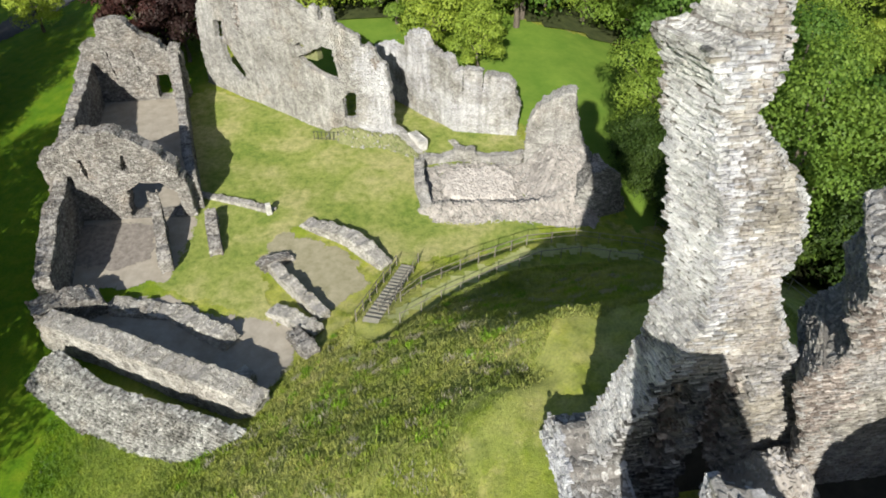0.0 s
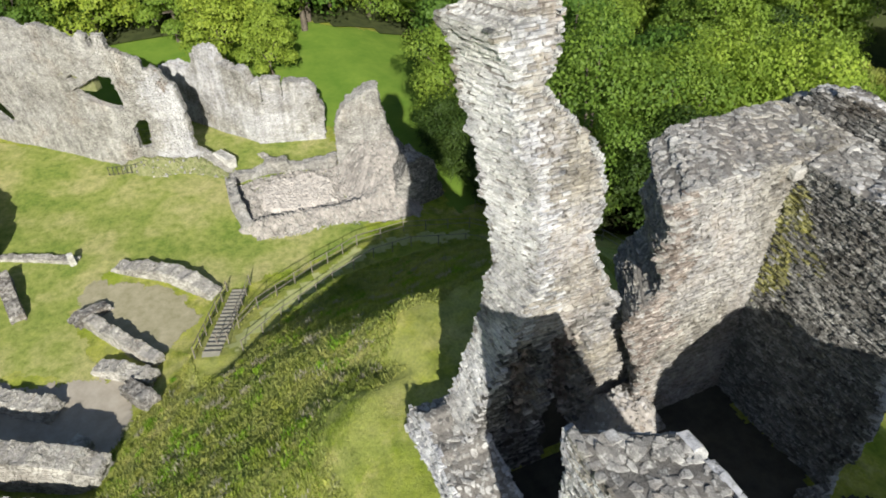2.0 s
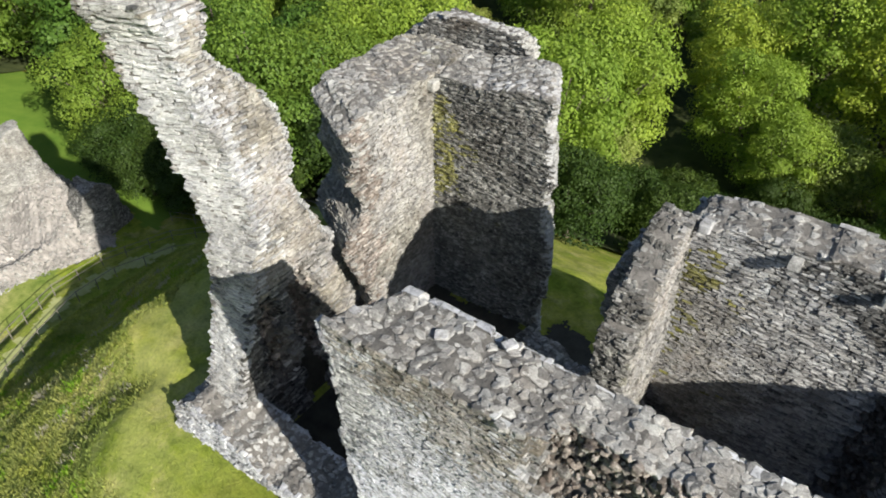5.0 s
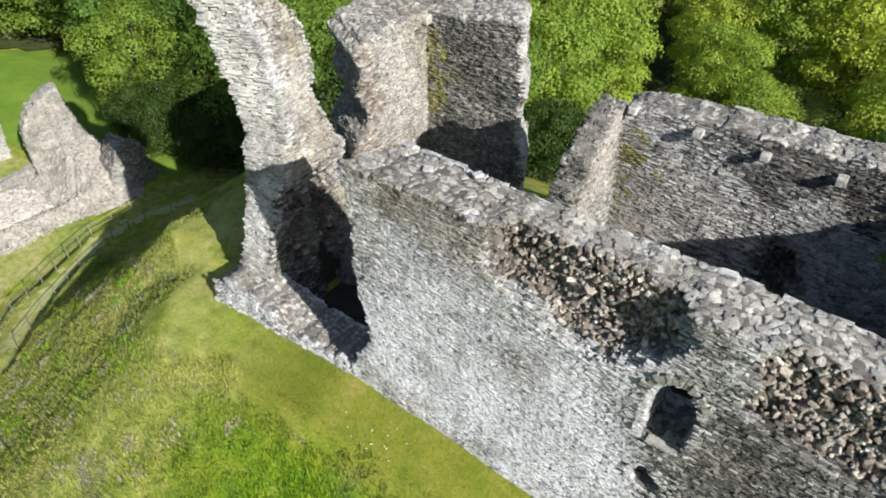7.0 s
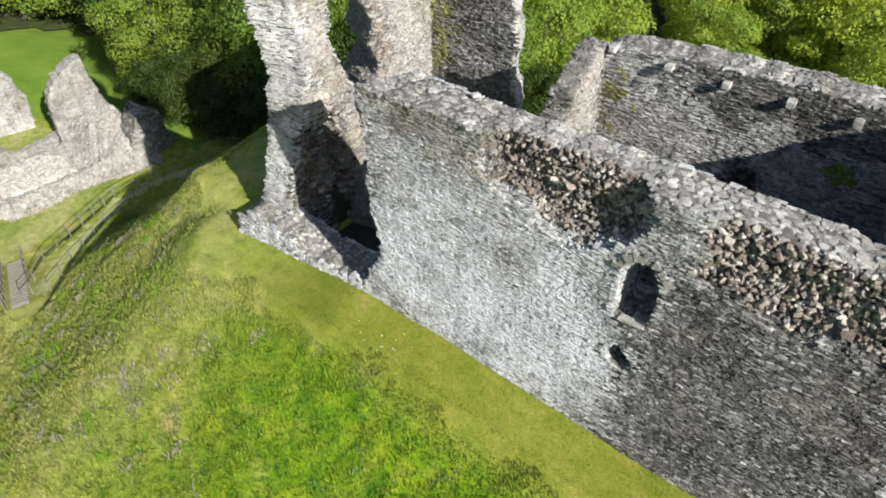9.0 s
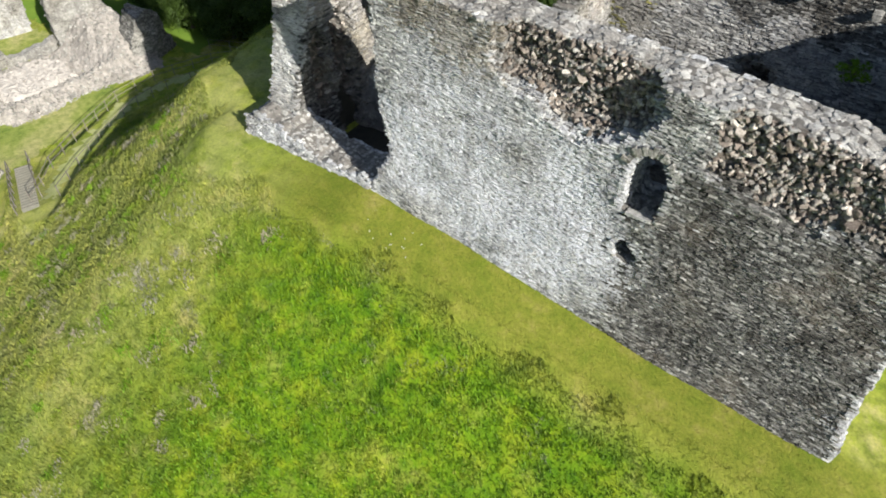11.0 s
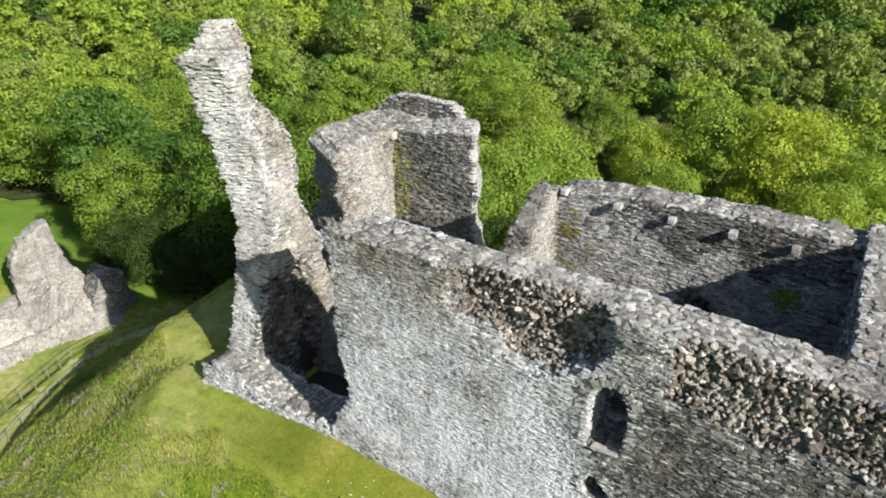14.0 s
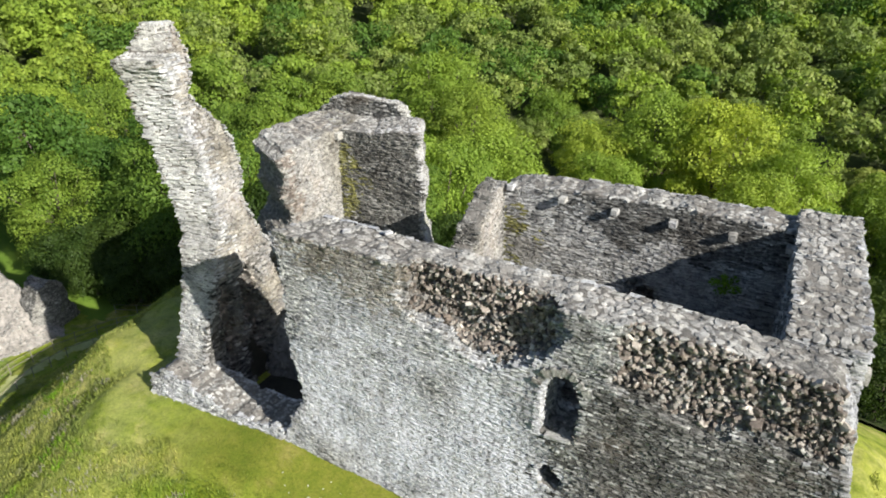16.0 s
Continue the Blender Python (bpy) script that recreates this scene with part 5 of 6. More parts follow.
bank("corner_rubble", "heap of fallen brown rubble between the turret and the corner", [(-14.6, 12.2), (-12.6, 12.6), (-11.6, 13.6), (-11.8, 15.2), (-13.4, 15.6), (-14.8, 15.2)], lambda x, y: 2.4 * smooth((15.0 - y) / 1.5) + 1.5, 1.1, rubble_ground, stone_turret, 700, 27)


def gate_level(x, y):
    """Height of the gatehouse ruins: a trodden floor, a broken front ridge, and a steep flank below the tall fragment."""
    front = -50.4 + 0.12 * (y - 12.0)
    ridge = 0.95 * np.exp(-((x - front) / 0.8) ** 2) * (0.75 + 0.35 * wobble(y, x, 4.4, 1.1))
    flank = 3.4 * smooth((y - 14.6) / 3.0) * smooth((-46.8 - x) / 7.5) * smooth((21.5 - y) / 1.5)
    return 0.3 + ridge + flank


bank("gate_rubble", "tumbled pale rubble of the ruined gate passage", [(-51.6, 4.2), (-49.4, 5.4), (-48.6, 8.0), (-48.8, 12.0), (-47.7, 15.0), (-46.9, 17.4), (-47.0, 19.6), (-50.2, 21.0), (-55.0, 21.2), (-58.2, 15.4), (-59.2, 11.0), (-59.2, 7.6), (-58.6, 5.0)], gate_level, 1.1, rubble_ground, stone_hall, 5200, 21)
bank("gate_floor", "trodden pale floor of the gate passage", [(-52.4, 7.0), (-51.6, 10.0), (-51.8, 13.6), (-55.2, 14.2), (-57.6, 13.0), (-58.0, 8.6), (-56.0, 6.6)], lambda x, y: 0.62 + 0.3 * smooth((y - 12.0) / 3.0), 0.7, worn_floor, stone_hall, 60, 25, 0.05)
bank("hall_rubble", "sloping bank of rubble at the foot of the hall door", [(-67.4, -4.0), (-65.6, -4.2), (-63.4, -1.6), (-62.6, 1.6), (-60.4, 4.2), (-59.6, 6.2), (-61.6, 6.0), (-64.6, 4.4), (-66.4, 0.0)], lambda x, y: 0.45 + 0.9 * smooth((-61.0 - x) / 5.0), 1.6, rubble_grass, stone_hall, 420, 23)
low_wall("wall_kerb", "line of kerb stones in the lawn", [(-63.2, 8.6), (-58.6, 10.6)], 0.6, [(0, 0.3), (1, 0.4)], 88)

drape("yard_floor", [(-43.2, -20.6), (-39.5, -23), (-36.4, -17.6), (-33.4, -12.6), (-31.0, -8.4), (-34, -6.4), (-38.2, -6.4), (-39.4, -9.4), (-39.6, -12), (-42.4, -16)], earth, 0.04, "trodden sandy floor of the outer yard", "floor")
drape("room_floor", [(-50, -8), (-46, -9.5), (-38.6, -4.8), (-42.2, -0.6), (-46.6, -2.6)], room_floor, 0.04, "worn grassy earth floor of a small room", "floor")
drape("lodging_floor", [(-77, -29.2), (-53, -26.4), (-44, -24.6), (-44.5, -16.6), (-52, -15.4), (-77, -20.6)], earth, 0.04, "sandy floor of the lodgings", "floor")

drape("rubble_floor", [(-53, -25.6), (-47.4, -24.6), (-46.4, -20.4), (-47.6, -18.6), (-52.4, -18.4)], brown_earth, 0.07, "stony brown floor of the ruined lodgings", "floor")
drape("road", strip([(-88, -70), (-100, -59), (-108, -52), (-122, -44)], 4.0), tarmac, 0.06, "narrow tarmac lane beyond the bailey", "road", 0.5)

fallen = bpy.data.objects.new("fallen_masonry", None)
scene.collection.objects.link(fallen)
fallen.location = (-62.9, 5.4, B + 0.1)
tagged(fallen, "pale fallen block of masonry lying on the lawn", "stone block")
rough_block("block", (0, 0, 0.5), (2.6, 1.0, 1.1), stone_white, fallen, 91, 25)
standing = bpy.data.objects.new("standing_stone", None)
scene.collection.objects.link(standing)
standing.location = (-52.7, -9.1, B)
tagged(standing, "small upright stone at the end of a foundation line", "stone")
rough_block("block", (0, 0, 0.5), (0.5, 0.45, 1.2), stone_white, standing, 92, 15)
boulder = bpy.data.objects.new("loose_rock", None)
scene.collection.objects.link(boulder)
boulder.location = (-33.2, -9.5, B)
tagged(boulder, "grey rock lying in the shaded yard", "rock")
rough_block("block", (0, 0, 0.4), (1.3, 1.0, 1.0), stone_pale, boulder, 93, 40)


# ---------------------------------------------------------------- steps and fences
def rod(bm, a, b, r, sides=6):
    """A round bar from a to b."""
    a, b = Vector(a), Vector(b)
    q = (b - a).to_track_quat("Z", "Y").to_matrix().to_4x4()
    bmesh.ops.create_cone(bm, cap_ends=True, segments=sides, radius1=r, radius2=r, depth=(b - a).length, matrix=Matrix.Translation((a + b) / 2) @ q)


def box(bm, centre, size, turn=0.0):
    bmesh.ops.create_cube(bm, size=1.0, matrix=pose(*centre, 0, 0, turn) @ Matrix.Diagonal((*size, 1)))


def empty(name, label, category, group=""):
    ob = bpy.data.objects.new(name, None)
    scene.collection.objects.link(ob)
    return tagged(ob, label, category, group)


steps = empty("timber_steps", "grey timber-edged steps from the bailey up to the path", "steps")
a, m_, b = (Vector(p) for p in STAIR)
count = 17
turn = math.degrees(math.atan2(b.y - a.y, b.x - a.x))
for k in range(count):
    f = (k + 0.5) / count
    p = a.lerp(b, f)
    bm = bmesh.new()
    box(bm, (p.x, p.y, p.z - 0.02), (a.lerp(b, 1 / count) - a).xy.length and ((a - b).xy.length / count * 0.97, 1.15, 0.14), turn)
    part("tread", bm, step_earth, steps)
    bm = bmesh.new()
    e = a.lerp(b, (k + 1) / count)
    box(bm, (e.x, e.y, p.z - 0.05), (0.06, 1.2, 0.22), turn)
    part("riser", bm, old_wood, steps, "weathered timber riser")


def fence(name, label, line, gap, height, rails, mat, group=""):
    """Posts along a line with rails between them."""
    f = empty(name, label, "fence", group)
    pts = [Vector((*p, 0)) for p in line]
    seats = []
    for p, q in zip(pts, pts[1:]):
        n = max(1, round((q - p).length / gap))
        seats += [p.lerp(q, k / n) for k in range(n)]
    seats.append(pts[-1])
    for p in seats:
        p.z = float(ground(p.x, p.y))
        bm = bmesh.new()
        rod(bm, p - Vector((0, 0, 0.3)), p + Vector((0, 0, height)), 0.038)
        part("post", bm, mat, f)
    for h in rails:
        for p, q in zip(seats, seats[1:]):
            bm = bmesh.new()
            rod(bm, p + Vector((0, 0, h)), q + Vector((0, 0, h)), 0.028, 5)
            part("rail", bm, mat, f)
    return f


edge = strip(WAY[1:8], 1.1)
half_n = len(edge) // 2
fence("path_fence", "thin post and rail fence along the footpath", edge[:half_n], 2.0, 1.1, (0.55, 1.05), old_wood, "footpath fences")
fence("path_fence", "thin post and rail fence along the footpath", edge[half_n:][::-1], 2.2, 1.05, (1.0,), old_wood, "footpath fences")
fence("step_rail", "timber handrail beside the steps", [(-35.2, -1.7), (-39.3, -0.1), (-43.9, 1.7)], 1.7, 1.1, (0.55, 1.05), old_wood, "handrails of the steps")
fence("step_rail", "timber handrail beside the steps", [(-36.0, 0.6), (-39.6, 1.8), (-44.0, 3.5)], 1.7, 1.1, (0.55, 1.05), old_wood, "handrails of the steps")
fence("hall_railing", "low black iron railing before the hall door", [(-65.5, -5.2), (-65.1, -3.2), (-65.4, -0.9)], 0.45, 1.0, (0.15, 0.95), fence_metal)
fence("field_fence", "wooden fence between the path and the wood", [(-46, 24.5), (-40, 27.4), (-33, 28.6), (-26, 28.2)], 2.4, 1.1, (0.5, 1.05), old_wood)


# ---------------------------------------------------------------- trees
def crown_arrays(rng, radius, height, lobes, leaves, size, spread=1.0):
    """Leaves over the bumpy lobes of an uneven crown: verts and three-cornered faces, with the foot of the crown at z = 0."""
    k = np.arange(lobes)
    ct = 1 - (k + 0.5) / lobes * 1.7
    ph = k * 2.39996 + rng.uniform(0, 6)
    st = np.sqrt(np.clip(1 - ct ** 2, 0, 1))
    shell = rng.uniform(0.55, 0.86, lobes)
    cen = np.stack([np.cos(ph) * st * radius, np.sin(ph) * st * radius, ct * height * 0.5], 1) * shell[:, None] * spread
    cen[:, 2] += height * 0.5
    size_l = rng.uniform(0.26, 0.5, lobes) * radius
    d = rng.normal(0, 1, (lobes, leaves, 3))
    d /= np.linalg.norm(d, axis=2)[:, :, None]
    d[:, :, 2] = np.where(rng.uniform(0, 1, d.shape[:2]) < 0.75, np.abs(d[:, :, 2]), d[:, :, 2])
    knob = rng.normal(0, 1, (lobes, 22, 3))
    knob /= np.linalg.norm(knob, axis=2)[:, :, None]
    close = np.einsum("lnk,lmk->lnm", d, knob).max(2)
    bump = 0.82 + 0.26 * np.clip((close - 0.72) / 0.28, 0, 1)
    p = (cen[:, None] + d * size_l[:, None, None] * bump[:, :, None] * rng.uniform(0.4, 1.2, (lobes, leaves, 1)) ** 0.5 * np.array([1, 1, 0.8])).reshape(-1, 3)
    nrm = (d + rng.normal(0, 0.4, d.shape)).reshape(-1, 3)
    nrm /= np.linalg.norm(nrm, axis=1)[:, None]
    t = np.cross(nrm, rng.normal(0, 1, nrm.shape))
    t /= np.linalg.norm(t, axis=1)[:, None]
    u = np.cross(nrm, t)
    s = size * rng.uniform(0.6, 1.35, (len(p), 1))
    tri = np.stack([p - t * s * 0.9 - u * s * 0.5, p + t * s * 0.9 - u * s * 0.5, p + u * s], 1)
    return tri.reshape(-1, 3), np.arange(len(tri) * 3).reshape(-1, 3), cen


def tree_kind(name, label, mat, radius, height, bole, clumps, leaves, size, seed, spread=1.0):
    """A tree: tapered trunk with limbs to the clumps of its crown."""
    rng = np.random.default_rng(seed)
    verts, faces, cen = crown_arrays(rng, radius, height, clumps, leaves, size, spread)
    verts[:, 2] += bole
    root = empty(name, label, "tree")
    thing("crown", mesh_of("crown", verts, faces, mat), root)
    bm = bmesh.new()
    top = bole + height * 0.45
    last, r0 = Vector((0, 0, -0.6)), radius * 0.075
    for k in range(1, 6):
        nxt = Vector((rng.uniform(-0.2, 0.2), rng.uniform(-0.2, 0.2), top * k / 5))
        q = (nxt - last).to_track_quat("Z", "Y").to_matrix().to_4x4()
        bmesh.ops.create_cone(bm, cap_ends=True, segments=8, radius1=r0 * (1.15 - k * 0.17), radius2=r0 * (1.0 - k * 0.17), depth=(nxt - last).length, matrix=Matrix.Translation((nxt + last) / 2) @ q)
        last = nxt
    for k in rng.choice(clumps, min(clumps, 9), replace=False):
        foot = Vector((0, 0, top * rng.uniform(0.45, 0.95)))
        tip = Vector([float(v) for v in cen[k]]) + Vector((0, 0, bole))
        q = (tip - foot).to_track_quat("Z", "Y").to_matrix().to_4x4()
        bmesh.ops.create_cone(bm, cap_ends=True, segments=5, radius1=r0 * 0.4, radius2=r0 * 0.1, depth=(tip - foot).length, matrix=Matrix.Translation((tip + foot) / 2) @ q)
    part("trunk", bm, bark, root)
    return root


SORTS = (
    ("oak_tree", "broad green oak tree in full leaf", leaf_mid, 5.6, 10.5, 3.0, 15, 201),
    ("ash_tree", "bright yellow-green tree in full leaf", leaf_bright, 5.2, 11.0, 2.6, 16, 202),
    ("willow_tree", "olive-green bushy tree on the valley floor", leaf_olive, 4.6, 7.5, 1.0, 13, 203),
    ("beech_tree", "tall dark green tree in full leaf", leaf_dark, 5.0, 13.0, 2.6, 16, 204),
    ("yew_tree", "low tree at the wood's edge, shade put into its dark leaves", leaf_deep, 4.8, 8.0, 1.0, 14, 207),
    ("lime_tree", "rounded mid-green tree in full leaf", leaf_mid, 4.4, 10.0, 2.2, 14, 205),
)
CLOSE = [tree_kind(n, t, m, r, h + b + 0.8, -0.8, k + 11, 900, 0.115, s) for n, t, m, r, h, b, k, s in SORTS]
KINDS = [tree_kind(n, t, m, r, h + b + 0.6, -0.6, k + 7, 480, 0.18, s + 20) for n, t, m, r, h, b, k, s in SORTS]
purple = tree_kind("copper_beech", "dark purple copper beech behind the lodgings", leaf_purple, 5.6, 12.0, 2.0, 15, 480, 0.26, 206)
used = set()


def plant(kind, x, y, scale, spin, group="woodland trees"):
    z = float(ground(x, y)) - 0.1
    m = Matrix.Translation((x, y, z)) @ Matrix.Rotation(spin, 4, "Z")
    if kind in used:
        ob = copy_thing(kind, m)
    else:
        used.add(kind)
        ob = kind
        ob.matrix_basis = m
    ob.scale = (scale, scale, scale)
    tagged(ob, group=group)
    return ob


def wooded(x, y):
    """Where the wood stands."""
    rim = 35.0 if x > -24 else 31.0 if x > -44 else 31.0 + max(0.0, -58 - x) * 0.10
    if y > rim:
        return True
    return x < -97 and y > -12 or x < -92 and y > 22


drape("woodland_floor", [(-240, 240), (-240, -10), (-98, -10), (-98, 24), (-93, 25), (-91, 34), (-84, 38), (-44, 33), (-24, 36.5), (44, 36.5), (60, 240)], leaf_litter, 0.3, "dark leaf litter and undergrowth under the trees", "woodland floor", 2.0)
rng = np.random.default_rng(77)
near, far = [], []
x = -230.0
for gxk in range(46):
    for gyk in range(38):
        x, y = -235 + gxk * 7.6 + rng.uniform(-3.2, 3.2), -40 + gyk * 7.6 + rng.uniform(-3.2, 3.2)
        if not wooded(x, y) or x > 42 or rng.uniform(0, 1) < (0.16 if y < 62 else 0.08 if x > -75 and y < 165 else 0.3):
            continue
        d = math.hypot(x + 8, y - 8)
        if d > 230:
            continue
        (near if d < 98 and x < 35 else far).append((x, y, d))
HEROES = ((-41, 84, 1.5, 1), (-33, 79, 1.25, 0), (-13, 76, 1.1, 1), (-5, 79, 1.4, 1), (3, 77, 1.45, 1), (11.5, 72, 1.2, 1), (-76, 52, 1.35, 0), (-87, 46, 1.3, 1), (-62, 47, 1.2, 0))
for k, (x, y, s, kind) in enumerate(HEROES):
    plant(CLOSE[kind], x, y, s, 1.3 * k)
for x, y, d in near:
    if min(math.hypot(x - h[0], y - h[1]) for h in HEROES) < 7.5:
        continue
    w = rng.uniform(0, 1)
    if x > -16 and y < 58:
        kind, s = CLOSE[4], rng.uniform(0.65, 1.0)
    elif x > -20 and y < 74:
        kind, s = CLOSE[3 if y < 61 else 1 if w < 0.5 else 2 if w < 0.75 else 0], rng.uniform(0.7, 1.1)
    elif -66 < x < -22 and y < 46:
        if w > 0.9:
            continue
        kind, s = CLOSE[3 if w < 0.5 else 0 if w < 0.6 else 4], rng.uniform(0.95, 1.4)
    elif d < 58:
        kind, s = CLOSE[1 if w < 0.25 else 2 if w < 0.6 else 0 if w < 0.85 else 5], rng.uniform(0.85, 1.4)
    elif y > 70 and x > -55:
        kind, s = KINDS[2 if w < 0.7 else 5 if w < 0.85 else 0], rng.uniform(0.55, 0.95)
    elif y > 55 and x > -60:
        kind, s = KINDS[2 if w < 0.45 else 0 if w < 0.7 else 5], rng.uniform(0.5, 0.95)
    elif x < -55 and d < 88:
        kind, s = KINDS[3 if w < 0.5 else 0 if w < 0.8 else 4], rng.uniform(0.8, 1.4)
    else:
        kind, s = KINDS[0 if w < 0.35 else 1 if w < 0.65 else 3 if w < 0.8 else 5], rng.uniform(0.8, 1.45)
    plant(kind, x, y, s * (0.85 if y < 36 and x > -30 else 1.0), rng.uniform(0, 6.28))
# trees south of the bailey whose shade lies over the outer lawn
for k, (x, y, s) in enumerate(((-16, -33.0, 1.0), (-24, -34.0, 1.15), (-31, -35.5, 1.1), (-38, -37.5, 1.15), (-46, -40.5, 1.15), (-62, -47.5, 1.3), (-70, -48, 1.3), (-78, -48, 1.3), (-86, -52, 1.3), (-95, -58, 1.3), (-104, -66, 1.3), (-116, -70, 1.3), (-58, -58, 1.3), (-76, -63, 1.3), (-92, -72, 1.3), (-30, -50, 1.2))):
    plant(CLOSE[(0, 3, 5)[k % 3]], x, y, s, x * 0.7, "trees south of the bailey")
plant(CLOSE[0], -59.5, 29.6, 1.05, 0.4, "meadow edge trees")
plant(CLOSE[3], -50.0, 34.0, 1.1, 1.7, "meadow edge trees")
# dark-leaved trees added where the meadow's edge lies in deep shade
for x, y, s in ((-53.5, 28.5, 0.9), (-49.0, 29.5, 1.0), (-46.0, 27.6, 0.75), (-52.0, 33.0, 1.1), (-44.0, 31.5, 1.0), (-40.0, 30.0, 0.9), (-57.0, 33.5, 1.2), (-55.6, 26.6, 0.75), (-50.6, 26.2, 0.7), (-62.5, 34.5, 1.1), (-66.5, 33.5, 1.0), (-60.5, 37.0, 1.3)):
    plant(CLOSE[4], x, y, s, x, "yews by the meadow")
for x, y, s, k in ((-84, 10, 0.95, 5), (-80, 14.5, 0.75, 5), (-92, 17, 1.0, 0), (-96, 6, 1.1, 5), (-101, -6, 1.1, 3), (-95, -12, 0.9, 3), (-101, 12, 1.0, 0), (-103, 20, 1.1, 3), (-100, 28, 1.0, 5), (-97, 33, 1.0, 0), (-108, 8, 1.2, 3), (-109, 24, 1.2, 0), (-112, 16, 1.2, 3), (-107, -3, 1.1, 0), (-104, -44, 0.7, 1)):
    plant(KINDS[k], x, y, s, x * 1.3, "lawn trees")
for x, y, s in ((-101, -33, 0.95), (-93, -25, 0.85), (-92, -18, 0.8), (-108, -24, 1.1), (-88, -26, 0.8), (-98, -19, 0.95), (-87, -21, 0.7)):
    plant(purple, x, y, s, x, "copper beeches")

for k, kind in enumerate(CLOSE + KINDS + [purple]):
    if kind not in used:
        plant(kind, 30 + 6 * k, 62, 0.9, k)

# the woods farther off, too many to count
vs, fs, off = {}, {}, {}
for x, y, d in far:
    if x > -75 and y < 165:
        k, r = int(rng.choice(4, p=[0.14, 0.12, 0.66, 0.08])), rng.uniform(3.6, 5.9)
    elif y >= 165:
        k, r = int(rng.choice(4, p=[0.26, 0.04, 0.06, 0.64])), rng.uniform(4.8, 8.4)
    else:
        k, r = int(rng.choice(4, p=[0.36, 0.28, 0.24, 0.12])), rng.uniform(3.8, 6.6)
    v, f, _ = crown_arrays(rng, r, r * rng.uniform(1.7, 2.4), 13, 125 if d < 150 else 80, 0.33 if d < 150 else 0.46)
    v = v + np.array([x, y, float(ground(x, y)) + rng.uniform(1.0, 3.0)])
    vs.setdefault(k, []).append(v)
    fs.setdefault(k, []).append(f + off.get(k, 0))
    off[k] = off.get(k, 0) + len(v)
for k, (mat, word) in enumerate(((leaf_mid, "green"), (leaf_bright, "yellow-green"), (leaf_olive, "olive"), (leaf_dark, "dark green"))):
    thing("distant_woodland", mesh_of("distant_woodland", np.concatenate(vs[k]), np.concatenate(fs[k]), mat), None, word + " broadleaved wood covering the far valley side", "woodland", kind="stuff")


# ---------------------------------------------------------------- grass and plants
def tufts(name, label, mat, x, y, tall, rng, blades=4, wide=0.035):
    """Tufts of grass: bent blades standing on the ground."""
    n = len(x)
    z = ground(x, y)
    a = rng.uniform(0, 2 * np.pi, (n, blades))
    lean = rng.uniform(0.2, 0.8, (n, blades)) * tall[:, None]
    foot = np.stack([x[:, None] + rng.normal(0, 0.07, (n, blades)), y[:, None] + rng.normal(0, 0.07, (n, blades)), np.repeat(z[:, None] - 0.03, blades, 1)], -1)
    side = np.stack([-np.sin(a), np.cos(a), 0 * a], -1) * wide
    tip = foot + np.stack([np.cos(a) * lean, np.sin(a) * lean, tall[:, None] * rng.uniform(0.7, 1.1, (n, blades))], -1)
    tri = np.stack([foot - side, foot + side, tip], 2).reshape(-1, 3)
    return thing(name, mesh_of(name, tri, np.arange(len(tri)).reshape(-1, 3), mat), None, label, "grass", kind="stuff")


rng = np.random.default_rng(31)
N = 210000
x, y = rng.uniform(-41, 18, N), rng.uniform(-22, 21, N)
d = np.hypot(np.maximum(np.maximum(-16.8 - x, x - 14.8), 0), np.maximum(np.maximum(6.1 - y, y - 20.6), 0))
e = np.hypot(np.maximum(np.maximum(-22.0 - x, x + 10.0), 0), np.maximum(np.maximum(9.0 - y, y - 18.0), 0))
keep = (d > 3.2 + 0.9 * wobble(x, y, 6.1, 1.5)) & (e > 1.5 + wobble(x, y, 3.7, 1.3)) & (near_line(WAY, x, y)[0] > 1.2) & (near_line(STAIR, x, y)[0] > 1.1) & ((ground(x, y) > -13.0) | ((x > -31.5) & (y < -11.5 + 0.8 * wobble(x, y, 2.6, 1.5)) & (1.6 * (x + 27.5) > (y + 12.5) + 1.2)))
x, y = x[keep], y[keep]
tall = rng.uniform(0.07, 0.2, len(x)) * (1.0 + 0.6 * np.clip(wobble(x, y, 1.4, 1.6) + 0.4 * wobble(x, y, 9.1, 0.6), 0, 1))
tufts("rough_grass", "rough tussocky grass and weeds on the mound", blade_rough, x, y, tall, rng, 4, 0.03)
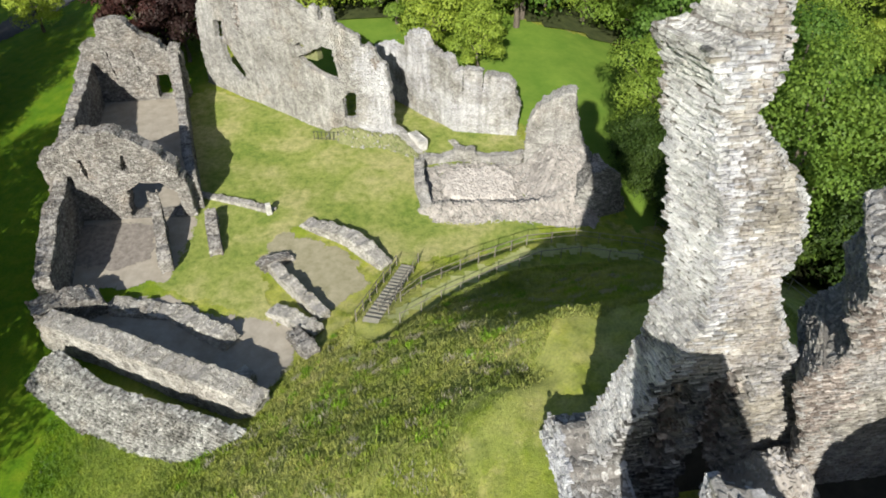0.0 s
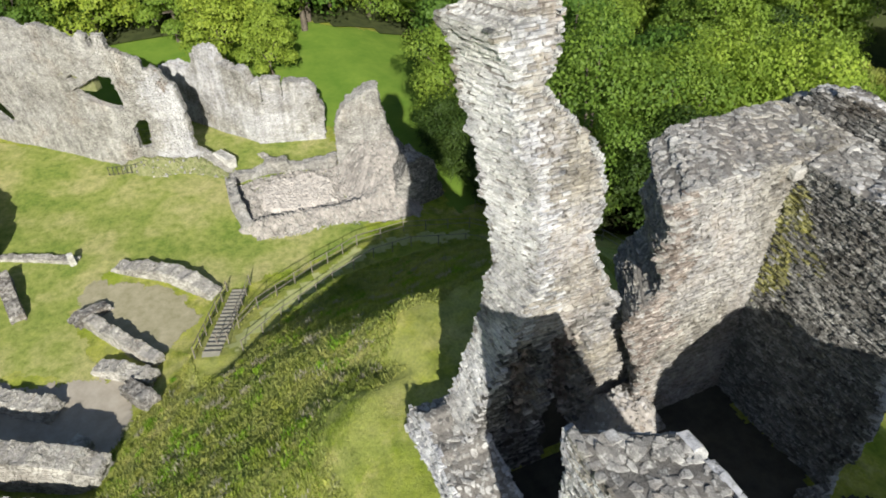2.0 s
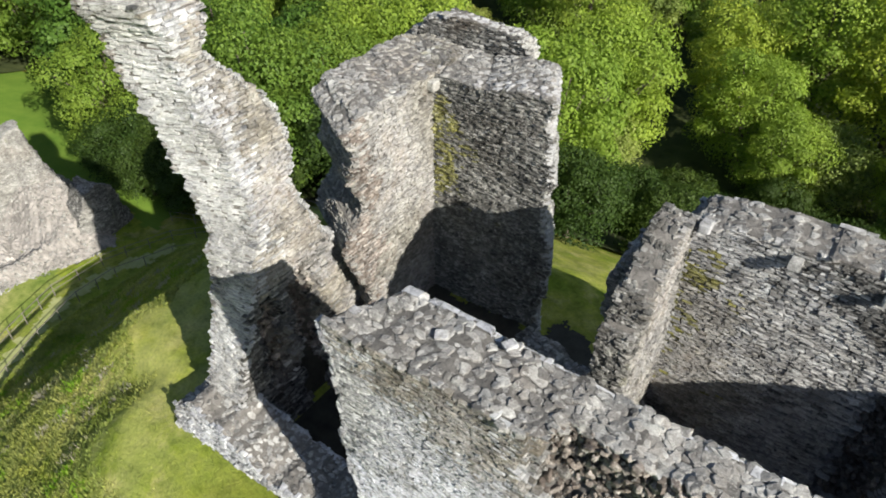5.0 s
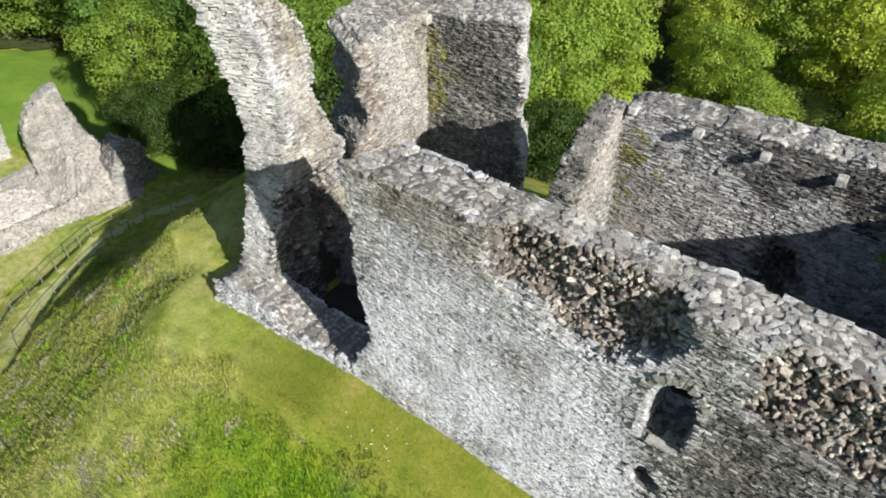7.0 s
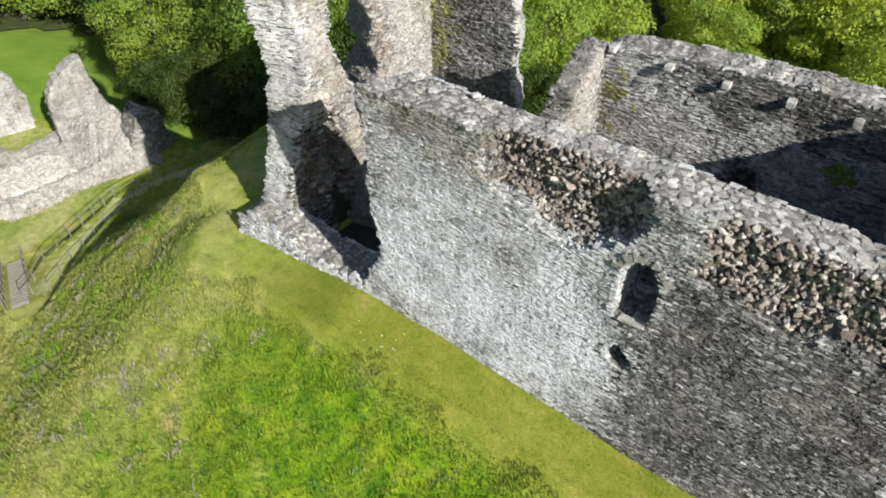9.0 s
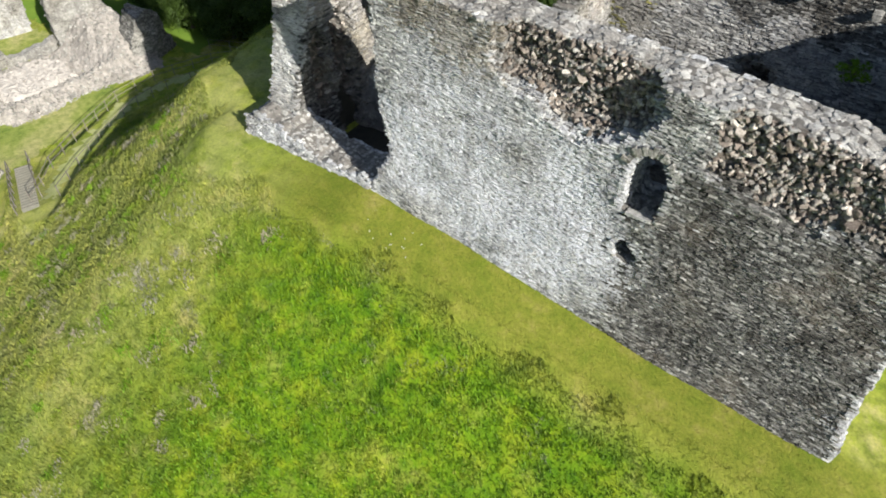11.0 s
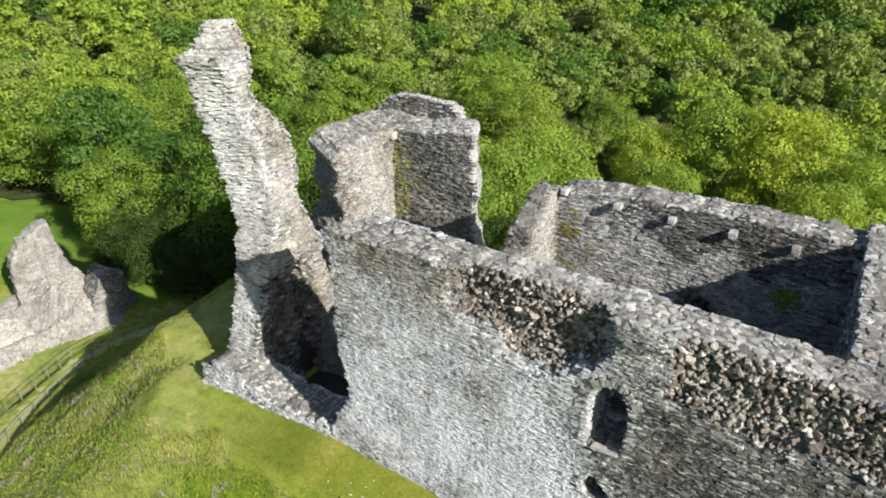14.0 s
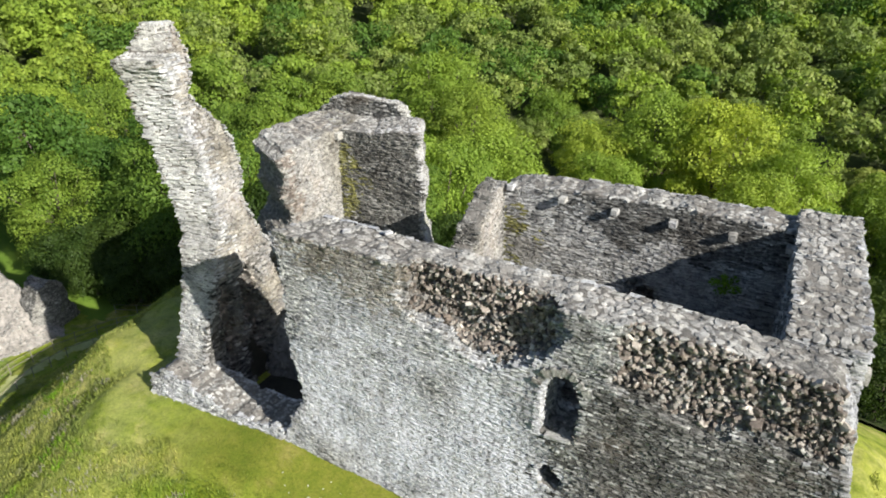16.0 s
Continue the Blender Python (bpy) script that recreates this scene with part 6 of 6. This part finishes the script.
# coarse weeds in clumps
for mat, word, count, lo, hi, seed in ((blade_lush, "dark green", 260, 0.16, 0.36, 61), (stem_grey, "greyish seeding", 170, 0.14, 0.30, 62), (blade, "yellow-green", 330, 0.12, 0.28, 63)):
    r = np.random.default_rng(seed)
    cx, cy = r.uniform(-40, 12, count), r.uniform(-20, 16, count)
    if mat is stem_grey:
        cx = r.uniform(-36, -9, count)
    reach = r.uniform(0.2, 0.6, count)
    x = (cx[:, None] + reach[:, None] * r.normal(0, 0.6, (count, 26))).ravel()
    y = (cy[:, None] + reach[:, None] * r.normal(0, 0.6, (count, 26))).ravel()
    d = np.hypot(np.maximum(np.maximum(-16.8 - x, x - 14.8), 0), np.maximum(np.maximum(6.1 - y, y - 20.6), 0))
    e = np.hypot(np.maximum(np.maximum(-22.0 - x, x + 10.0), 0), np.maximum(np.maximum(9.0 - y, y - 18.0), 0))
    ok = (d > 4.0) & (e > 2.5) & (near_line(WAY, x, y)[0] > 1.3) & (near_line(STAIR, x, y)[0] > 1.3) & (ground(x, y) > -13.2)
    x, y = x[ok], y[ok]
    tufts("weeds", "clumps of " + word + " weeds on the mound", mat, x, y, r.uniform(lo, hi, len(x)), r, 4, 0.03)
N = 16000
x, y = rng.uniform(-24, 16, N), rng.uniform(1.5, 6.1, N)
tufts("short_grass", "short grass along the foot of the wall", blade_rough, x, y, rng.uniform(0.03, 0.09, N), rng, 3, 0.02)


rng = np.random.default_rng(47)
n_d = 14
ang, rad = rng.uniform(0, 6.28, n_d), np.abs(rng.normal(0, 0.5, n_d))
cx, cy = rng.choice([-6.1, -4.9, -4.4], n_d), rng.choice([3.7, 3.9, 4.4], n_d)
dx, dy = cx + rad * np.cos(ang) * 1.6, cy + rad * np.sin(ang)
eye = np.stack([dx, dy, ground(dx, dy) + 0.1], 1)
thing("daisies", stones_mesh("daisies", eye, rotations(rng, n_d, 0.3), np.tile([0.022, 0.022, 0.01], (n_d, 1)), petal, rng), None, "patch of small white daisies in the grass below the wall", "flowers", kind="stuff")


def leafy(name, label, mat, centre, size, count, leaf, seed, squash=0.8):
    """A small bush or hanging plant of separate leaves."""
    r = np.random.default_rng(seed)
    v, f, _ = crown_arrays(r, size, size * 2 * squash, 7, count // 7, leaf)
    root = empty(name, label, "plant")
    root.location = centre
    thing("leaves", mesh_of("leaves", v - np.array([0, 0, size * squash]), f, mat), root)
    bm = bmesh.new()
    rod(bm, (0, 0.3, -size * squash * 0.6), (0, 0, 0.1), 0.03)
    part("stem", bm, bark, root)


leafy("wall_fern", "bright green fern growing from the shaded inner wall", fern_leaf, (9.45, 15.45, 8.75), 0.6, 420, 0.065, 301, 1.0)
leafy("shrub", "small shrub at the wood's edge behind the keep", leaf_bright, (-1.5, 27.5, float(ground(-1.5, 27.5)) + 0.8), 1.3, 700, 0.12, 302)
leafy("shrub", "bramble thicket beside the foot of the mound", leaf_mid, (-22, 27.5, float(ground(-22, 27.5)) + 0.7), 1.4, 700, 0.13, 303)
